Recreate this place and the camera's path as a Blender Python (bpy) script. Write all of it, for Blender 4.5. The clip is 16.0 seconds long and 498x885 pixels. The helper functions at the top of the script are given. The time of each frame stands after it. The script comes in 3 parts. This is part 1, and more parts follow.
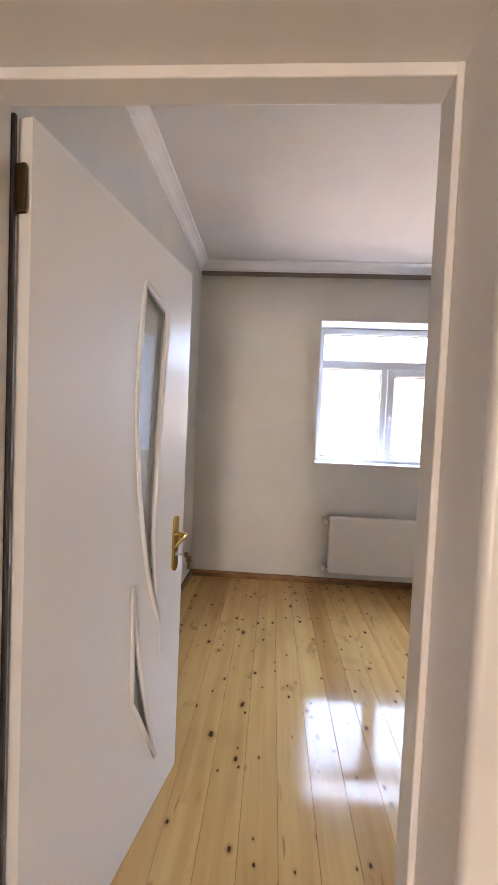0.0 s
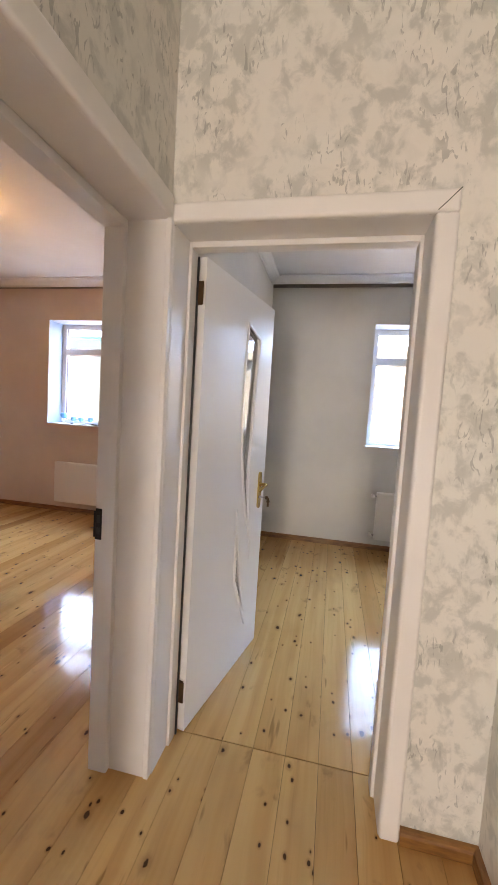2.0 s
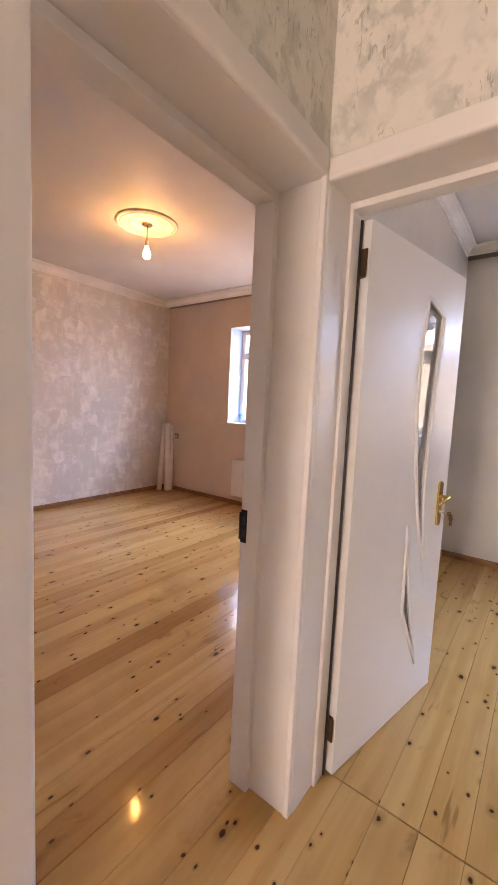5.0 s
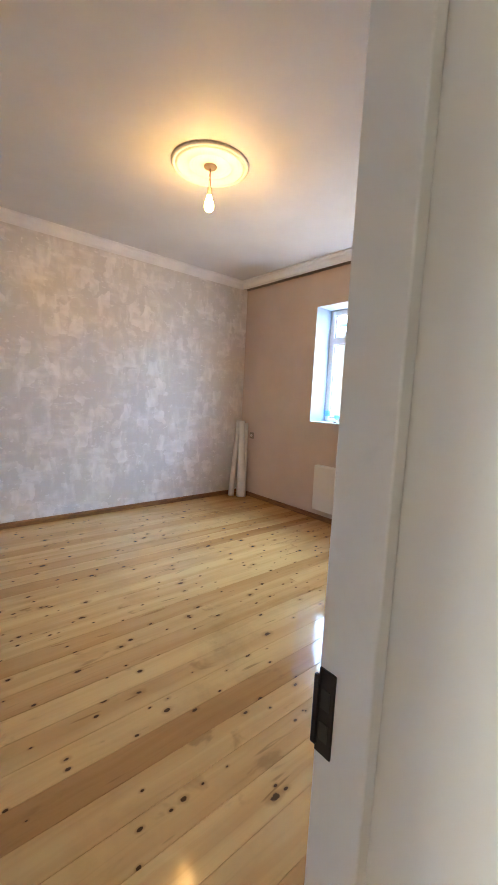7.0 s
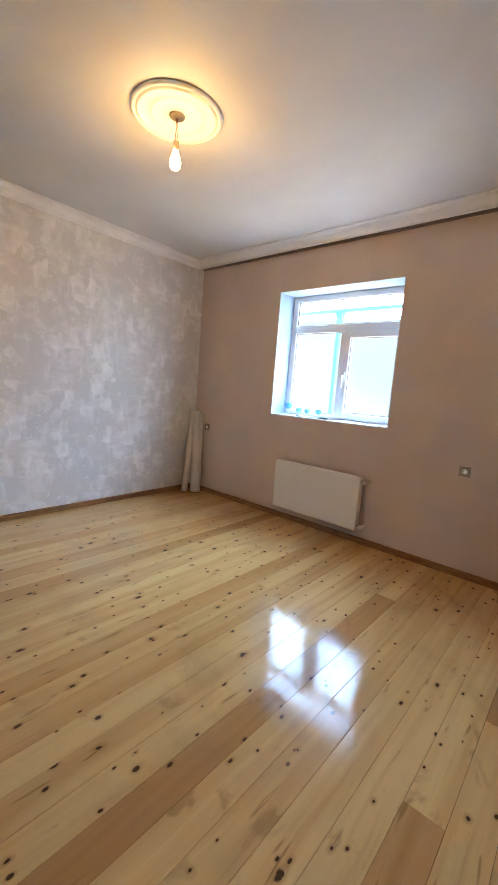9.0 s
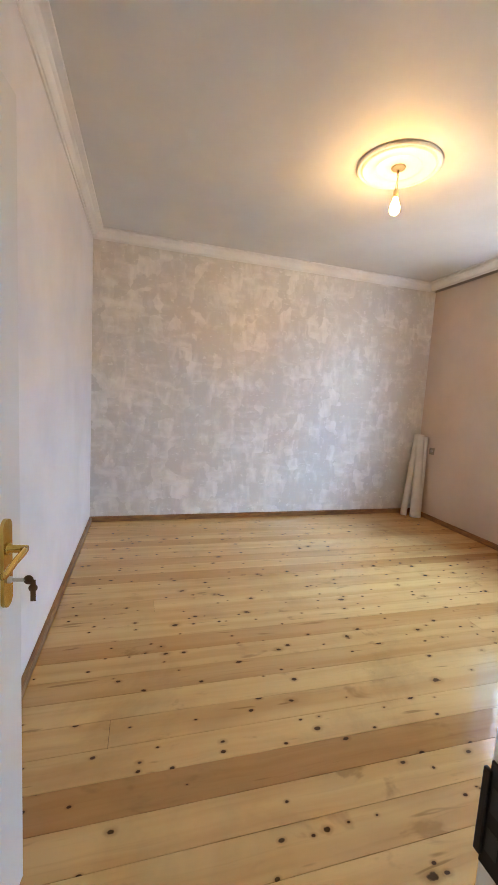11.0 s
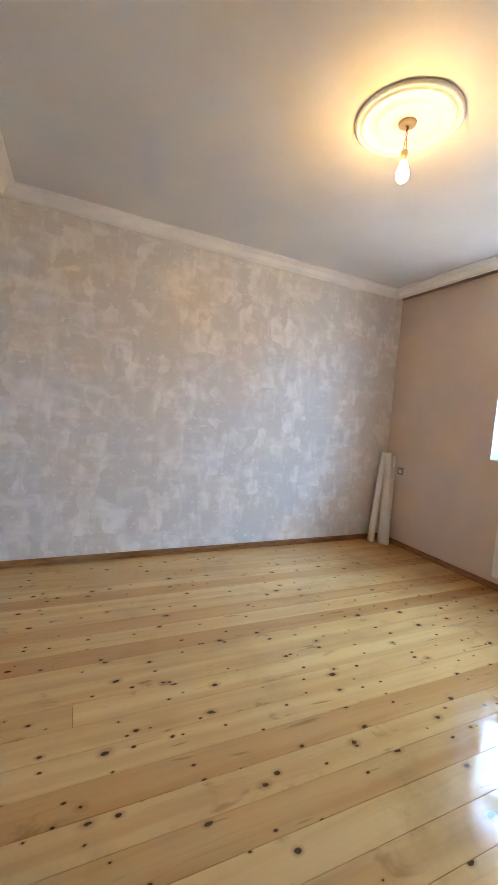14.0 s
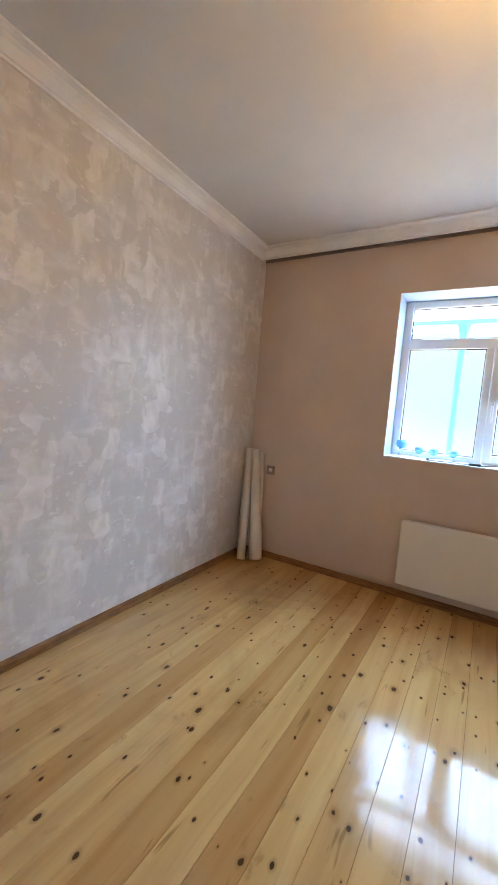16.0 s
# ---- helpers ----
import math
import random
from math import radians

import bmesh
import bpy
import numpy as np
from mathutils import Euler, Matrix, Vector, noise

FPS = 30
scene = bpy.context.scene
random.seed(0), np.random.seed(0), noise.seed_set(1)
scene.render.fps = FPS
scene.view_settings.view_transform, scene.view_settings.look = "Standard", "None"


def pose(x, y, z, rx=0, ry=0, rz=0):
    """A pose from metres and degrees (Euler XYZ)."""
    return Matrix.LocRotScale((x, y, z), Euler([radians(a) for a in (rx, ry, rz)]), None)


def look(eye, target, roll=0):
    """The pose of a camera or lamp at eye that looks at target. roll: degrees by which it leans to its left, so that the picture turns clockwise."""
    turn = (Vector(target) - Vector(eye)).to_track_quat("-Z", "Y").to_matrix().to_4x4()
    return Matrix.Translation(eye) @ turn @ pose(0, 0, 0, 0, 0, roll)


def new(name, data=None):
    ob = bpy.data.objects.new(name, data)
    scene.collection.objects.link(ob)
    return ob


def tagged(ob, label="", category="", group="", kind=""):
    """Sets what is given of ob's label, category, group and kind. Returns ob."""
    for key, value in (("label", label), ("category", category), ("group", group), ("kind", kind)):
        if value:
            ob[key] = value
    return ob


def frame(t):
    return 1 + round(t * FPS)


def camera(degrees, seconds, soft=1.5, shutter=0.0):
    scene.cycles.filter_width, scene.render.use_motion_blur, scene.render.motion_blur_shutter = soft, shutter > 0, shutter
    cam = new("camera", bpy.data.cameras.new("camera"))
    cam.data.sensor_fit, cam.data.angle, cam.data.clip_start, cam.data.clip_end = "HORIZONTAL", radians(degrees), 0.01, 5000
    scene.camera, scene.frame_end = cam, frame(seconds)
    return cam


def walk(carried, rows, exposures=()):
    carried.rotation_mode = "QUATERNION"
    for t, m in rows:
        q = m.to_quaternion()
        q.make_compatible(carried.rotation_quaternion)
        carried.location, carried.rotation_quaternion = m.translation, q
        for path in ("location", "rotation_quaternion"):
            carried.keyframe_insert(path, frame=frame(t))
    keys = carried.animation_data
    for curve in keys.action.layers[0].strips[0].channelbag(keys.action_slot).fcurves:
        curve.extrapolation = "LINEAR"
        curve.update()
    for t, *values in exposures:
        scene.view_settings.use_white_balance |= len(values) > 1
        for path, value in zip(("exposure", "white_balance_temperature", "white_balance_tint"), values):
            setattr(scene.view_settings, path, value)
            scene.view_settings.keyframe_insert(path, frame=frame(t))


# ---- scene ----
cam = camera(64.8, 16.0)
PATH = [
    (0, (-0.012, 0.09, 1.412), (-0.13, 2.085, 1.333), 2.5),
    (0.5, (-0.036, -0.123, 1.397), (-0.225, 1.865, 1.3), 2.9),
    (1, (0.024, -0.299, 1.404), (-0.285, 1.673, 1.283), 3.2),
    (1.5, (0.09, -0.452, 1.395), (-0.316, 1.5, 1.243), 3.3),
    (2, (0.024, -0.665, 1.401), (-0.386, 1.287, 1.248), 3.5),
    (2.5, (0.024, -0.87, 1.41), (-0.437, 1.069, 1.244), 3.3),
    (3, (0.154, -1.036, 1.383), (-0.387, 0.879, 1.189), 2.8),
    (3.5, (0.215, -1.078, 1.377), (-0.412, 0.806, 1.135), 2.5),
    (4, (0.148, -0.934, 1.353), (-0.568, 0.914, 1.089), 2.8),
    (4.5, (0.054, -0.717, 1.393), (-0.866, 1.046, 1.176), 2.9),
    (5, (0.015, -0.441, 1.377), (-1.192, 1.142, 1.185), 2.7),
    (5.2, (0.0, -0.348, 1.373), (-1.299, 1.162, 1.189), 2.8),
    (7.3, (-0.64, 0.253, 1.353), (-2.155, 1.538, 1.123), 2.8),
    (7.5, (-0.723, 0.267, 1.364), (-2.136, 1.662, 1.126), 3.3),
    (8, (-0.798, 0.287, 1.371), (-1.978, 1.884, 1.128), 4.2),
    (8.5, (-0.824, 0.286, 1.359), (-1.961, 1.911, 1.1), 4.7),
    (9, (-0.841, 0.276, 1.366), (-2.143, 1.77, 1.095), 4.4),
    (9.5, (-0.832, 0.269, 1.371), (-2.411, 1.469, 1.117), 3.4),
    (10, (-0.723, 0.281, 1.375), (-2.565, 1.032, 1.166), 2.5),
    (10.2, (-0.675, 0.271, 1.385), (-2.569, 0.881, 1.182), 2.6),
    (12.3, (-0.405, 0.237, 1.336), (-2.326, 0.739, 1.099), 3.6),
    (12.5, (-0.45, 0.244, 1.336), (-2.366, 0.766, 1.101), 3.5),
    (13, (-0.638, 0.292, 1.333), (-2.552, 0.835, 1.128), 3.6),
    (13.5, (-0.941, 0.26, 1.327), (-2.811, 0.951, 1.172), 4.0),
    (14, (-1.237, 0.303, 1.359), (-3.056, 1.121, 1.21), 4.5),
    (14.5, (-1.621, 0.422, 1.376), (-3.369, 1.385, 1.243), 4.8),
    (15, (-2.033, 0.385, 1.381), (-3.634, 1.577, 1.251), 4.5),
    (15.5, (-2.411, 0.41, 1.382), (-3.788, 1.854, 1.237), 4.2),
    (16, (-2.823, 0.412, 1.391), (-3.858, 2.115, 1.227), 4.7),
]
EXPOSURES = [(0.0, 1.35, 12200, 35), (1.0, 1.35, 11400, 34), (2.5, 1.3, 11000, 30), (3.5, 1.35, 11200, 30), (4.5, 1.4, 11800, 34), (5.0, 1.45, 12600, 42), (7.5, 1.68, 8700, 13), (8.5, 1.57, 9000, 14), (9.5, 1.45, 8700, 13), (10.0, 1.6, 9200, 13), (12.5, 2.05, 8600, 13), (13.5, 1.9, 8400, 11), (15.0, 1.5, 8500, 9), (16.0, 1.37, 9500, 15)]
walk(cam, [(t, look(eye, target, roll)) for t, eye, target, roll in PATH], EXPOSURES)

# ---- light ----
SKY_GLOW = 20.0        # bright sky seen high beyond the windows
WALL_GLOW_A = 1.7      # pale daylit court beyond the grey room
WALL_GLOW_B = 0.68      # bluish daylit court beyond the bulb room
GROUND_FILL = 5.5     # unseen sheet below the windows, added to brighten ceilings and walls
ROOM_GLOW = 1.5       # window of the room beyond the hall's side opening
END_GLOW = 28.0         # dim daylight at the hall's end
DOOR_GLOW = 0.06        # porch beyond the glazed hall door
BULB_GLOW = 86.0

world = bpy.data.worlds.new("overcast_sky")
scene.world = world
world.use_nodes = True
wn = world.node_tree.nodes
sky = wn.new("ShaderNodeTexSky")
sky.sky_type = "NISHITA"
sky.sun_disc = False
sky.sun_elevation, sky.sun_rotation = radians(50), radians(180)
world.node_tree.links.new(sky.outputs[0], wn["Background"].inputs[0])
wn["Background"].inputs[1].default_value = 0.1

sun = new("sun", bpy.data.lights.new("sun", "SUN"))
sun.data.energy, sun.data.angle, sun.data.color = 1.0, radians(12), (1.0, 0.96, 0.9)
sun.matrix_world = look((0, -6, 9), (0, 0, 1.8))

# ---- plan ----
HW, HE, HN, HS = -0.57, 0.585, 0.645, -6.4      # hall faces
AW, AE, AS = -0.725, 2.45, 0.845                # room with the grey walls
BW, BE, BS = -4.79, -0.80, -0.25                # room with the lit bulb
BE_FAR = -0.905                                 # its side wall leans out towards the window
BW_NEAR = -4.72                                 # its papered wall comes in towards the hall
NN, NOUT = 3.705, 4.06                          # window wall, inner and outer face
CEIL_HALL, CEIL = 2.915, 2.864
TOP = 3.06
SLOT = 0.075                                    # curtain slot along the window wall
WIN_Z0, WIN_Z1 = 1.105, 2.40
WIN_A0, WIN_B0, WIN_W = 0.385, -3.535, 1.32
DA0, DA1, DA_TOP = -0.553, 0.277, 2.027         # clear opening of the hall's end door
DB0, DB1, DB_TOP = -0.188, 0.622, 2.037         # clear opening of the door in the hall's side wall
DC0, DC1, DC_TOP = -1.285, -0.455, 2.112                         # closed door further down that wall
DE0, DE1 = -0.86, 0.09                          # glazed door opposite


# ---- materials ----
class Mat:
    """A node material with a principled shader and short ways to add nodes."""

    def __init__(self, name, color=(0.8, 0.8, 0.8), rough=0.5, metal=0.0, **more):
        self.m = bpy.data.materials.new(name)
        self.m.use_nodes = True
        self.t = self.m.node_tree
        self.p = self.t.nodes["Principled BSDF"]
        self.put("Base Color", (*color, 1))
        self.put("Roughness", rough)
        self.put("Metallic", metal)
        for k, v in more.items():
            self.put(k.replace("_", " "), v)

    def put(self, socket, v):
        self.feed(self.p.inputs[socket], v)

    def feed(self, sock, v):
        if isinstance(v, bpy.types.NodeSocket):
            self.t.links.new(v, sock)
        else:
            sock.default_value = v

    def node(self, kind, out=0, settings=None, **ins):
        n = self.t.nodes.new("ShaderNode" + kind)
        settings = settings or {}
        if "operation" in settings:
            n.operation = settings["operation"]
        if "interpolation_type" in settings:
            n.interpolation_type = settings["interpolation_type"]
        for k, v in ins.items():
            self.feed(n.inputs[int(k[1:])] if k[0] == "i" and k[1:].isdigit() else n.inputs[k.replace("_", " ")], v)
        return n.outputs[out]

    def coords(self, which="Object"):
        return self.t.nodes.new("ShaderNodeTexCoord").outputs[which]

    def scaled(self, v, s, shift=(0, 0, 0), turn=(0, 0, 0)):
        return self.node("Mapping", Vector=v, Scale=s, Location=shift, Rotation=turn)

    def noise(self, v, scale, detail=4.0, rough=0.55, warp=0.0, out=0):
        return self.node("TexNoise", out, Vector=v, Scale=scale, Detail=detail, Roughness=rough, Distortion=warp)

    def math(self, op, a, b=0.0):
        return self.node("Math", settings={"operation": op}, i0=a, i1=b)

    def span(self, v, a, b, c=0.0, d=1.0):
        return self.node("MapRange", settings={"interpolation_type": "SMOOTHSTEP"}, i0=v, i1=a, i2=b, i3=c, i4=d)

    def mix(self, f, a, b, mode="MIX"):
        n = self.t.nodes.new("ShaderNodeMix")
        n.data_type, n.blend_type = "RGBA", mode
        self.feed(n.inputs[0], f)
        self.feed(n.inputs[6], a if isinstance(a, bpy.types.NodeSocket) else (*a, 1))
        self.feed(n.inputs[7], b if isinstance(b, bpy.types.NodeSocket) else (*b, 1))
        return n.outputs[2]

    def bump(self, height, strength=0.3, distance=0.002):
        self.put("Normal", self.node("Bump", Height=height, Strength=strength, Distance=distance))


def paint(name, color, rough=0.55, mottle=0.035, grain=160.0, relief=0.15, dirt=0.0):
    """Wall or joinery paint: roller grain, faint cloudiness, optional grubby patches."""
    m = Mat(name, color, rough)
    v = m.coords()
    cloud = m.noise(v, 1.7, 5)
    fine = m.noise(v, grain, 2)
    dark = tuple(c * (1 - mottle * 2) for c in color)
    light = tuple(min(1, c * (1 + mottle)) for c in color)
    col = m.mix(m.span(cloud, 0.3, 0.7), dark, light)
    if dirt:
        spot = m.span(m.noise(v, 3.1, 8, 0.7, 0.6), 0.60, 0.78)
        col = m.mix(m.math("MULTIPLY", spot, dirt), col, tuple(c * 0.6 for c in color))
    m.put("Base Color", col)
    m.put("Roughness", m.span(cloud, 0.2, 0.8, rough * 0.88, min(1, rough * 1.12)))
    m.bump(fine, relief, 0.001)
    return m.m


def board_wood(name="varnished_pine", age=0.0):
    """Varnished knotty pine, a board's length along y; each board differs. age: how far the wood has browned."""
    m = Mat(name, rough=0.16)
    rnd = m.t.nodes.new("ShaderNodeObjectInfo").outputs["Random"]
    shift = m.node("CombineXYZ", X=m.math("MULTIPLY", rnd, 37.0), Y=m.math("MULTIPLY", rnd, 91.0), Z=m.math("MULTIPLY", rnd, 13.0))
    v = m.node("VectorMath", settings={"operation": "ADD"}, i0=m.coords(), i1=shift)
    warp = m.noise(m.scaled(v, (2.0, 1.2, 1)), 1.6, 3, 0.5, out=1)
    vw = m.node("VectorMath", settings={"operation": "ADD"}, i0=v, i1=m.node("VectorMath", settings={"operation": "SCALE"}, i0=warp, Scale=0.06))
    grain = m.noise(m.scaled(vw, (60, 1.6, 20)), 1.0, 5, 0.6)
    bands = m.noise(m.scaled(vw, (16, 0.45, 5)), 1.0, 3, 0.5)
    broad = m.noise(m.scaled(v, (3.5, 0.9, 1)), 1.0, 3, 0.6)
    light, mid, deep = (0.70, 0.41, 0.172), (0.61, 0.33, 0.124), (0.28, 0.12, 0.035)
    col = m.mix(m.span(bands, 0.36, 0.70), light, mid)
    col = m.mix(m.math("MULTIPLY", m.span(grain, 0.52, 0.80), 0.22), col, deep)
    col = m.mix(m.math("MULTIPLY", m.span(broad, 0.50, 0.78), 0.38), col, deep)
    # one board in five is markedly darker, the rest differ a little
    tone = m.math("ADD", m.span(rnd, 0.80, 0.88, 0.0, 0.34), m.span(rnd, 0.1, 0.75, 0.0, 0.22))
    col = m.mix(tone, col, m.mix(0.75, col, (0.52, 0.30, 0.13), "MULTIPLY"))
    col = m.mix(age, col, m.mix(1.0, col, (0.55, 0.36, 0.24), "MULTIPLY"))
    # stains and scuffs that run on over several boards, and short dark resin streaks
    place = m.t.nodes.new("ShaderNodeNewGeometry").outputs["Position"]
    stain = m.span(m.noise(place, 1.1, 6, 0.65, 0.4), 0.52, 0.76)
    col = m.mix(m.math("MULTIPLY", stain, 0.48), col, (0.28, 0.15, 0.055))
    resin = m.span(m.noise(m.scaled(v, (30, 3.5, 1)), 1.0, 2, 0.5, 0.3), 0.68, 0.76)
    col = m.mix(m.math("MULTIPLY", resin, 0.55), col, (0.19, 0.085, 0.022))
    smudge = m.span(m.noise(m.scaled(v, (7, 3.6, 1)), 1.0, 4, 0.6, 0.5), 0.61, 0.73)
    col = m.mix(m.math("MULTIPLY", smudge, 0.5), col, (0.23, 0.105, 0.035))
    # knots: a few large ones with a halo, more small ones
    for scale, size, keep, halo in ((3.4, 0.036, 0.50, 0.13), (6.0, 0.050, 0.52, 0.13), (11.0, 0.068, 0.68, 0.14)):
        vs = m.scaled(vw, (1.0, 0.62, 0.0), shift=(scale, scale * 0.7, 0))
        vor = m.t.nodes.new("ShaderNodeTexVoronoi")
        vor.voronoi_dimensions = "2D"
        m.feed(vor.inputs["Vector"], vs)
        vor.inputs["Scale"].default_value = scale
        split = m.node("SeparateColor", Color=vor.outputs["Color"])
        red = split
        green = split.node.outputs[1]
        on = m.math("GREATER_THAN", red, keep)
        d = m.math("ADD", vor.outputs["Distance"], m.math("MULTIPLY", m.math("SUBTRACT", m.noise(v, 55, 2), 0.5), 0.045))
        radius = m.math("MULTIPLY", m.math("ADD", m.math("MULTIPLY", green, 0.7), 0.3), size)
        ring = m.math("SUBTRACT", d, radius)
        near = m.math("MULTIPLY", m.span(ring, halo * 0.6, 0.0), on)
        col = m.mix(m.math("MULTIPLY", near, 0.45), col, (0.25, 0.10, 0.028))
        core = m.math("MULTIPLY", m.span(ring, 0.013, -0.003), on)
        col = m.mix(m.math("MULTIPLY", core, 0.92), col, (0.042, 0.016, 0.006))
    m.put("Base Color", col)
    wear = m.noise(v, 4.0, 6, 0.65)
    m.put("Roughness", m.span(wear, 0.3, 0.75, 0.07, 0.2))
    m.put("Coat Weight", 0.12)
    m.put("Coat Roughness", m.span(wear, 0.3, 0.75, 0.03, 0.1))
    m.put("Specular IOR Level", 0.22)
    wavy = m.noise(m.scaled(v, (9, 2.2, 1)), 1.0, 3, 0.5)
    n = m.node("Bump", Height=wavy, Strength=0.26, Distance=0.003)
    m.put("Normal", n)
    m.put("Coat Normal", n)
    return m.m


def trim_wood():
    """Brown stained skirting."""
    m = Mat("stained_skirting", rough=0.35)
    v = m.coords()
    g = m.noise(m.scaled(v, (9, 9, 60)), 1.0, 5, 0.6)
    b = m.noise(v, 1.3, 3)
    col = m.mix(m.span(g, 0.35, 0.7), (0.33, 0.14, 0.04), (0.18, 0.068, 0.02))
    col = m.mix(m.math("MULTIPLY", m.span(b, 0.5, 0.7), 0.5), col, (0.36, 0.2, 0.085))
    m.put("Base Color", col)
    m.bump(g, 0.2, 0.001)
    return m.m


def hall_paper():
    """Cream wallpaper with brushed grey-green tufts and fine dark strokes."""
    m = Mat("tufted_wallpaper", rough=0.5)
    v = m.coords()
    low = m.noise(v, 4.2, 2, 0.5)
    tuft = m.noise(m.scaled(v, (1, 1, 0.85), turn=(0, radians(25), radians(25))), 17.0, 5, 0.60, 0.35)
    area = m.span(low, 0.28, 0.48)
    blot = m.math("MULTIPLY", m.span(tuft, 0.44, 0.62), area)
    strokes = m.noise(m.scaled(v, (46, 46, 15), turn=(radians(38), radians(38), 0)), 1.0, 2, 0.5, 1.6)
    dash = m.math("MULTIPLY", m.span(strokes, 0.59, 0.65), m.span(m.noise(v, 5.0, 2, 0.5, 0.0), 0.46, 0.58))
    tint = m.noise(v, 2.2, 3)
    base = m.mix(m.span(tint, 0.35, 0.65), (0.72, 0.705, 0.655), (0.75, 0.71, 0.655))
    base = m.mix(m.math("MULTIPLY", m.span(m.noise(v, 9.0, 5, 0.6, 0.8), 0.5, 0.72), 0.28), base, (0.50, 0.49, 0.45))
    col = m.mix(m.math("MULTIPLY", blot, 0.54), base, (0.37, 0.375, 0.345))
    col = m.mix(m.math("MULTIPLY", dash, 0.5), col, (0.20, 0.21, 0.19))
    m.put("Base Color", col)
    m.put("Roughness", m.math("SUBTRACT", 0.5, m.math("MULTIPLY", blot, 0.18)))
    m.bump(tuft, 0.35, 0.0015)
    return m.m


def grey_paper():
    """Grey wallpaper with blocky plaster-like patches and a satin sheen."""
    m = Mat("patchy_grey_wallpaper", rough=0.42)
    v = m.coords()
    jig = m.noise(v, 11.0, 3, 0.6, out=1)
    vw = m.node("VectorMath", settings={"operation": "ADD"}, i0=v, i1=m.node("VectorMath", settings={"operation": "SCALE"}, i0=jig, Scale=0.08))
    vor = m.t.nodes.new("ShaderNodeTexVoronoi")
    vor.distance = "CHEBYCHEV"
    m.feed(vor.inputs["Vector"], m.scaled(vw, (1, 1.0, 0.75)))
    vor.inputs["Scale"].default_value = 8.5
    block = m.node("SeparateColor", Color=vor.outputs["Color"])
    across = m.noise(m.scaled(v, (4.5, 4.5, 12)), 1.0, 3, 0.5, 0.3)
    upright = m.noise(m.scaled(v, (12, 12, 5), shift=(3, 1, 7)), 1.0, 3, 0.5, 0.3)
    streak = m.math("MAXIMUM", across, upright)
    cloud = m.noise(v, 2.6, 4, 0.6)
    val = m.math("ADD", m.math("MULTIPLY", block, 0.20), m.math("ADD", m.math("MULTIPLY", streak, 0.70), m.math("MULTIPLY", cloud, 0.5)))
    col = m.mix(m.span(val, 0.62, 1.00), (0.71, 0.672, 0.628), (0.93, 0.895, 0.855))
    fleck = m.math("MULTIPLY", m.span(m.noise(m.scaled(vw, (16, 16, 30)), 1.0, 3, 0.6), 0.61, 0.69), 0.6)
    col = m.mix(fleck, col, (0.95, 0.925, 0.895))
    col = m.mix(m.math("MULTIPLY", m.span(m.noise(v, 4.5, 3), 0.54, 0.70), 0.18), col, (0.74, 0.65, 0.60))
    m.put("Base Color", col)
    m.put("Metallic", 0.12)
    m.put("Roughness", m.span(val, 0.6, 1.1, 0.54, 0.44))
    m.bump(val, 0.22, 0.002)
    return m.m


def glow(name, color, other, strength):
    """The bright outdoors beyond a pane: a plain, faintly cloudy backdrop."""
    m = bpy.data.materials.new(name)
    m.use_nodes = True
    t = m.node_tree
    t.nodes.remove(t.nodes["Principled BSDF"])
    e = t.nodes.new("ShaderNodeEmission")
    n = t.nodes.new("ShaderNodeTexNoise")
    n.inputs["Scale"].default_value = 1.4
    wide = t.nodes.new("ShaderNodeMapRange")
    wide.inputs[1].default_value, wide.inputs[2].default_value = 0.35, 0.65
    t.links.new(n.outputs[0], wide.inputs[0])
    mix = t.nodes.new("ShaderNodeMix")
    mix.data_type = "RGBA"
    mix.inputs[6].default_value = (*color, 1)
    mix.inputs[7].default_value = (*other, 1)
    t.links.new(wide.outputs[0], mix.inputs[0])
    t.links.new(mix.outputs[2], e.inputs[0])
    e.inputs[1].default_value = strength
    t.links.new(e.outputs[0], t.nodes["Material Output"].inputs[0])
    return m


M_AGED = board_wood("browned_varnished_pine", 0.6)
M_FLOOR, M_SKIRT, M_HALL, M_GREY = board_wood(), trim_wood(), hall_paper(), grey_paper()
M_ROSY = paint("rosy_beige_paint", (0.675, 0.54, 0.46), 0.5)
M_LILAC = paint("pale_wall_paint", (0.90, 0.88, 0.885), 0.45)
M_GREIGE = paint("greige_paint", (0.70, 0.675, 0.63), 0.5)
M_CEIL = paint("ceiling_paint", (0.73, 0.725, 0.715), 0.6, 0.03)
# blue skylight on the white reveals, put into this paint as dim blue
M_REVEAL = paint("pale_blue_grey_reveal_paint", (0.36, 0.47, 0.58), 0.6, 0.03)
M_PLASTER = paint("plaster_white", (0.91, 0.90, 0.885), 0.6, 0.04)
M_DOOR = paint("door_lacquer", (0.80, 0.785, 0.765), 0.3, 0.004, 260, 0.05)
M_CASE = paint("casing_paint", (0.78, 0.745, 0.715), 0.34, 0.03, 90, 0.12, 0.25)
M_PVC = paint("window_pvc", (0.83, 0.84, 0.85), 0.25, 0.02, 300, 0.03)
M_RAD = paint("radiator_enamel", (0.82, 0.79, 0.75), 0.35, 0.006, 200, 0.05)
M_BRASS = Mat("polished_brass", (0.62, 0.42, 0.13), 0.22, 1.0).m
M_BRONZE = Mat("dark_bronze", (0.12, 0.07, 0.035), 0.38, 0.8).m
M_STEEL = Mat("worn_steel", (0.45, 0.43, 0.40), 0.3, 1.0).m
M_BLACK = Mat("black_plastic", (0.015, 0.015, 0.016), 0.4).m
M_GASKET = Mat("grey_gasket", (0.06, 0.06, 0.065), 0.6).m
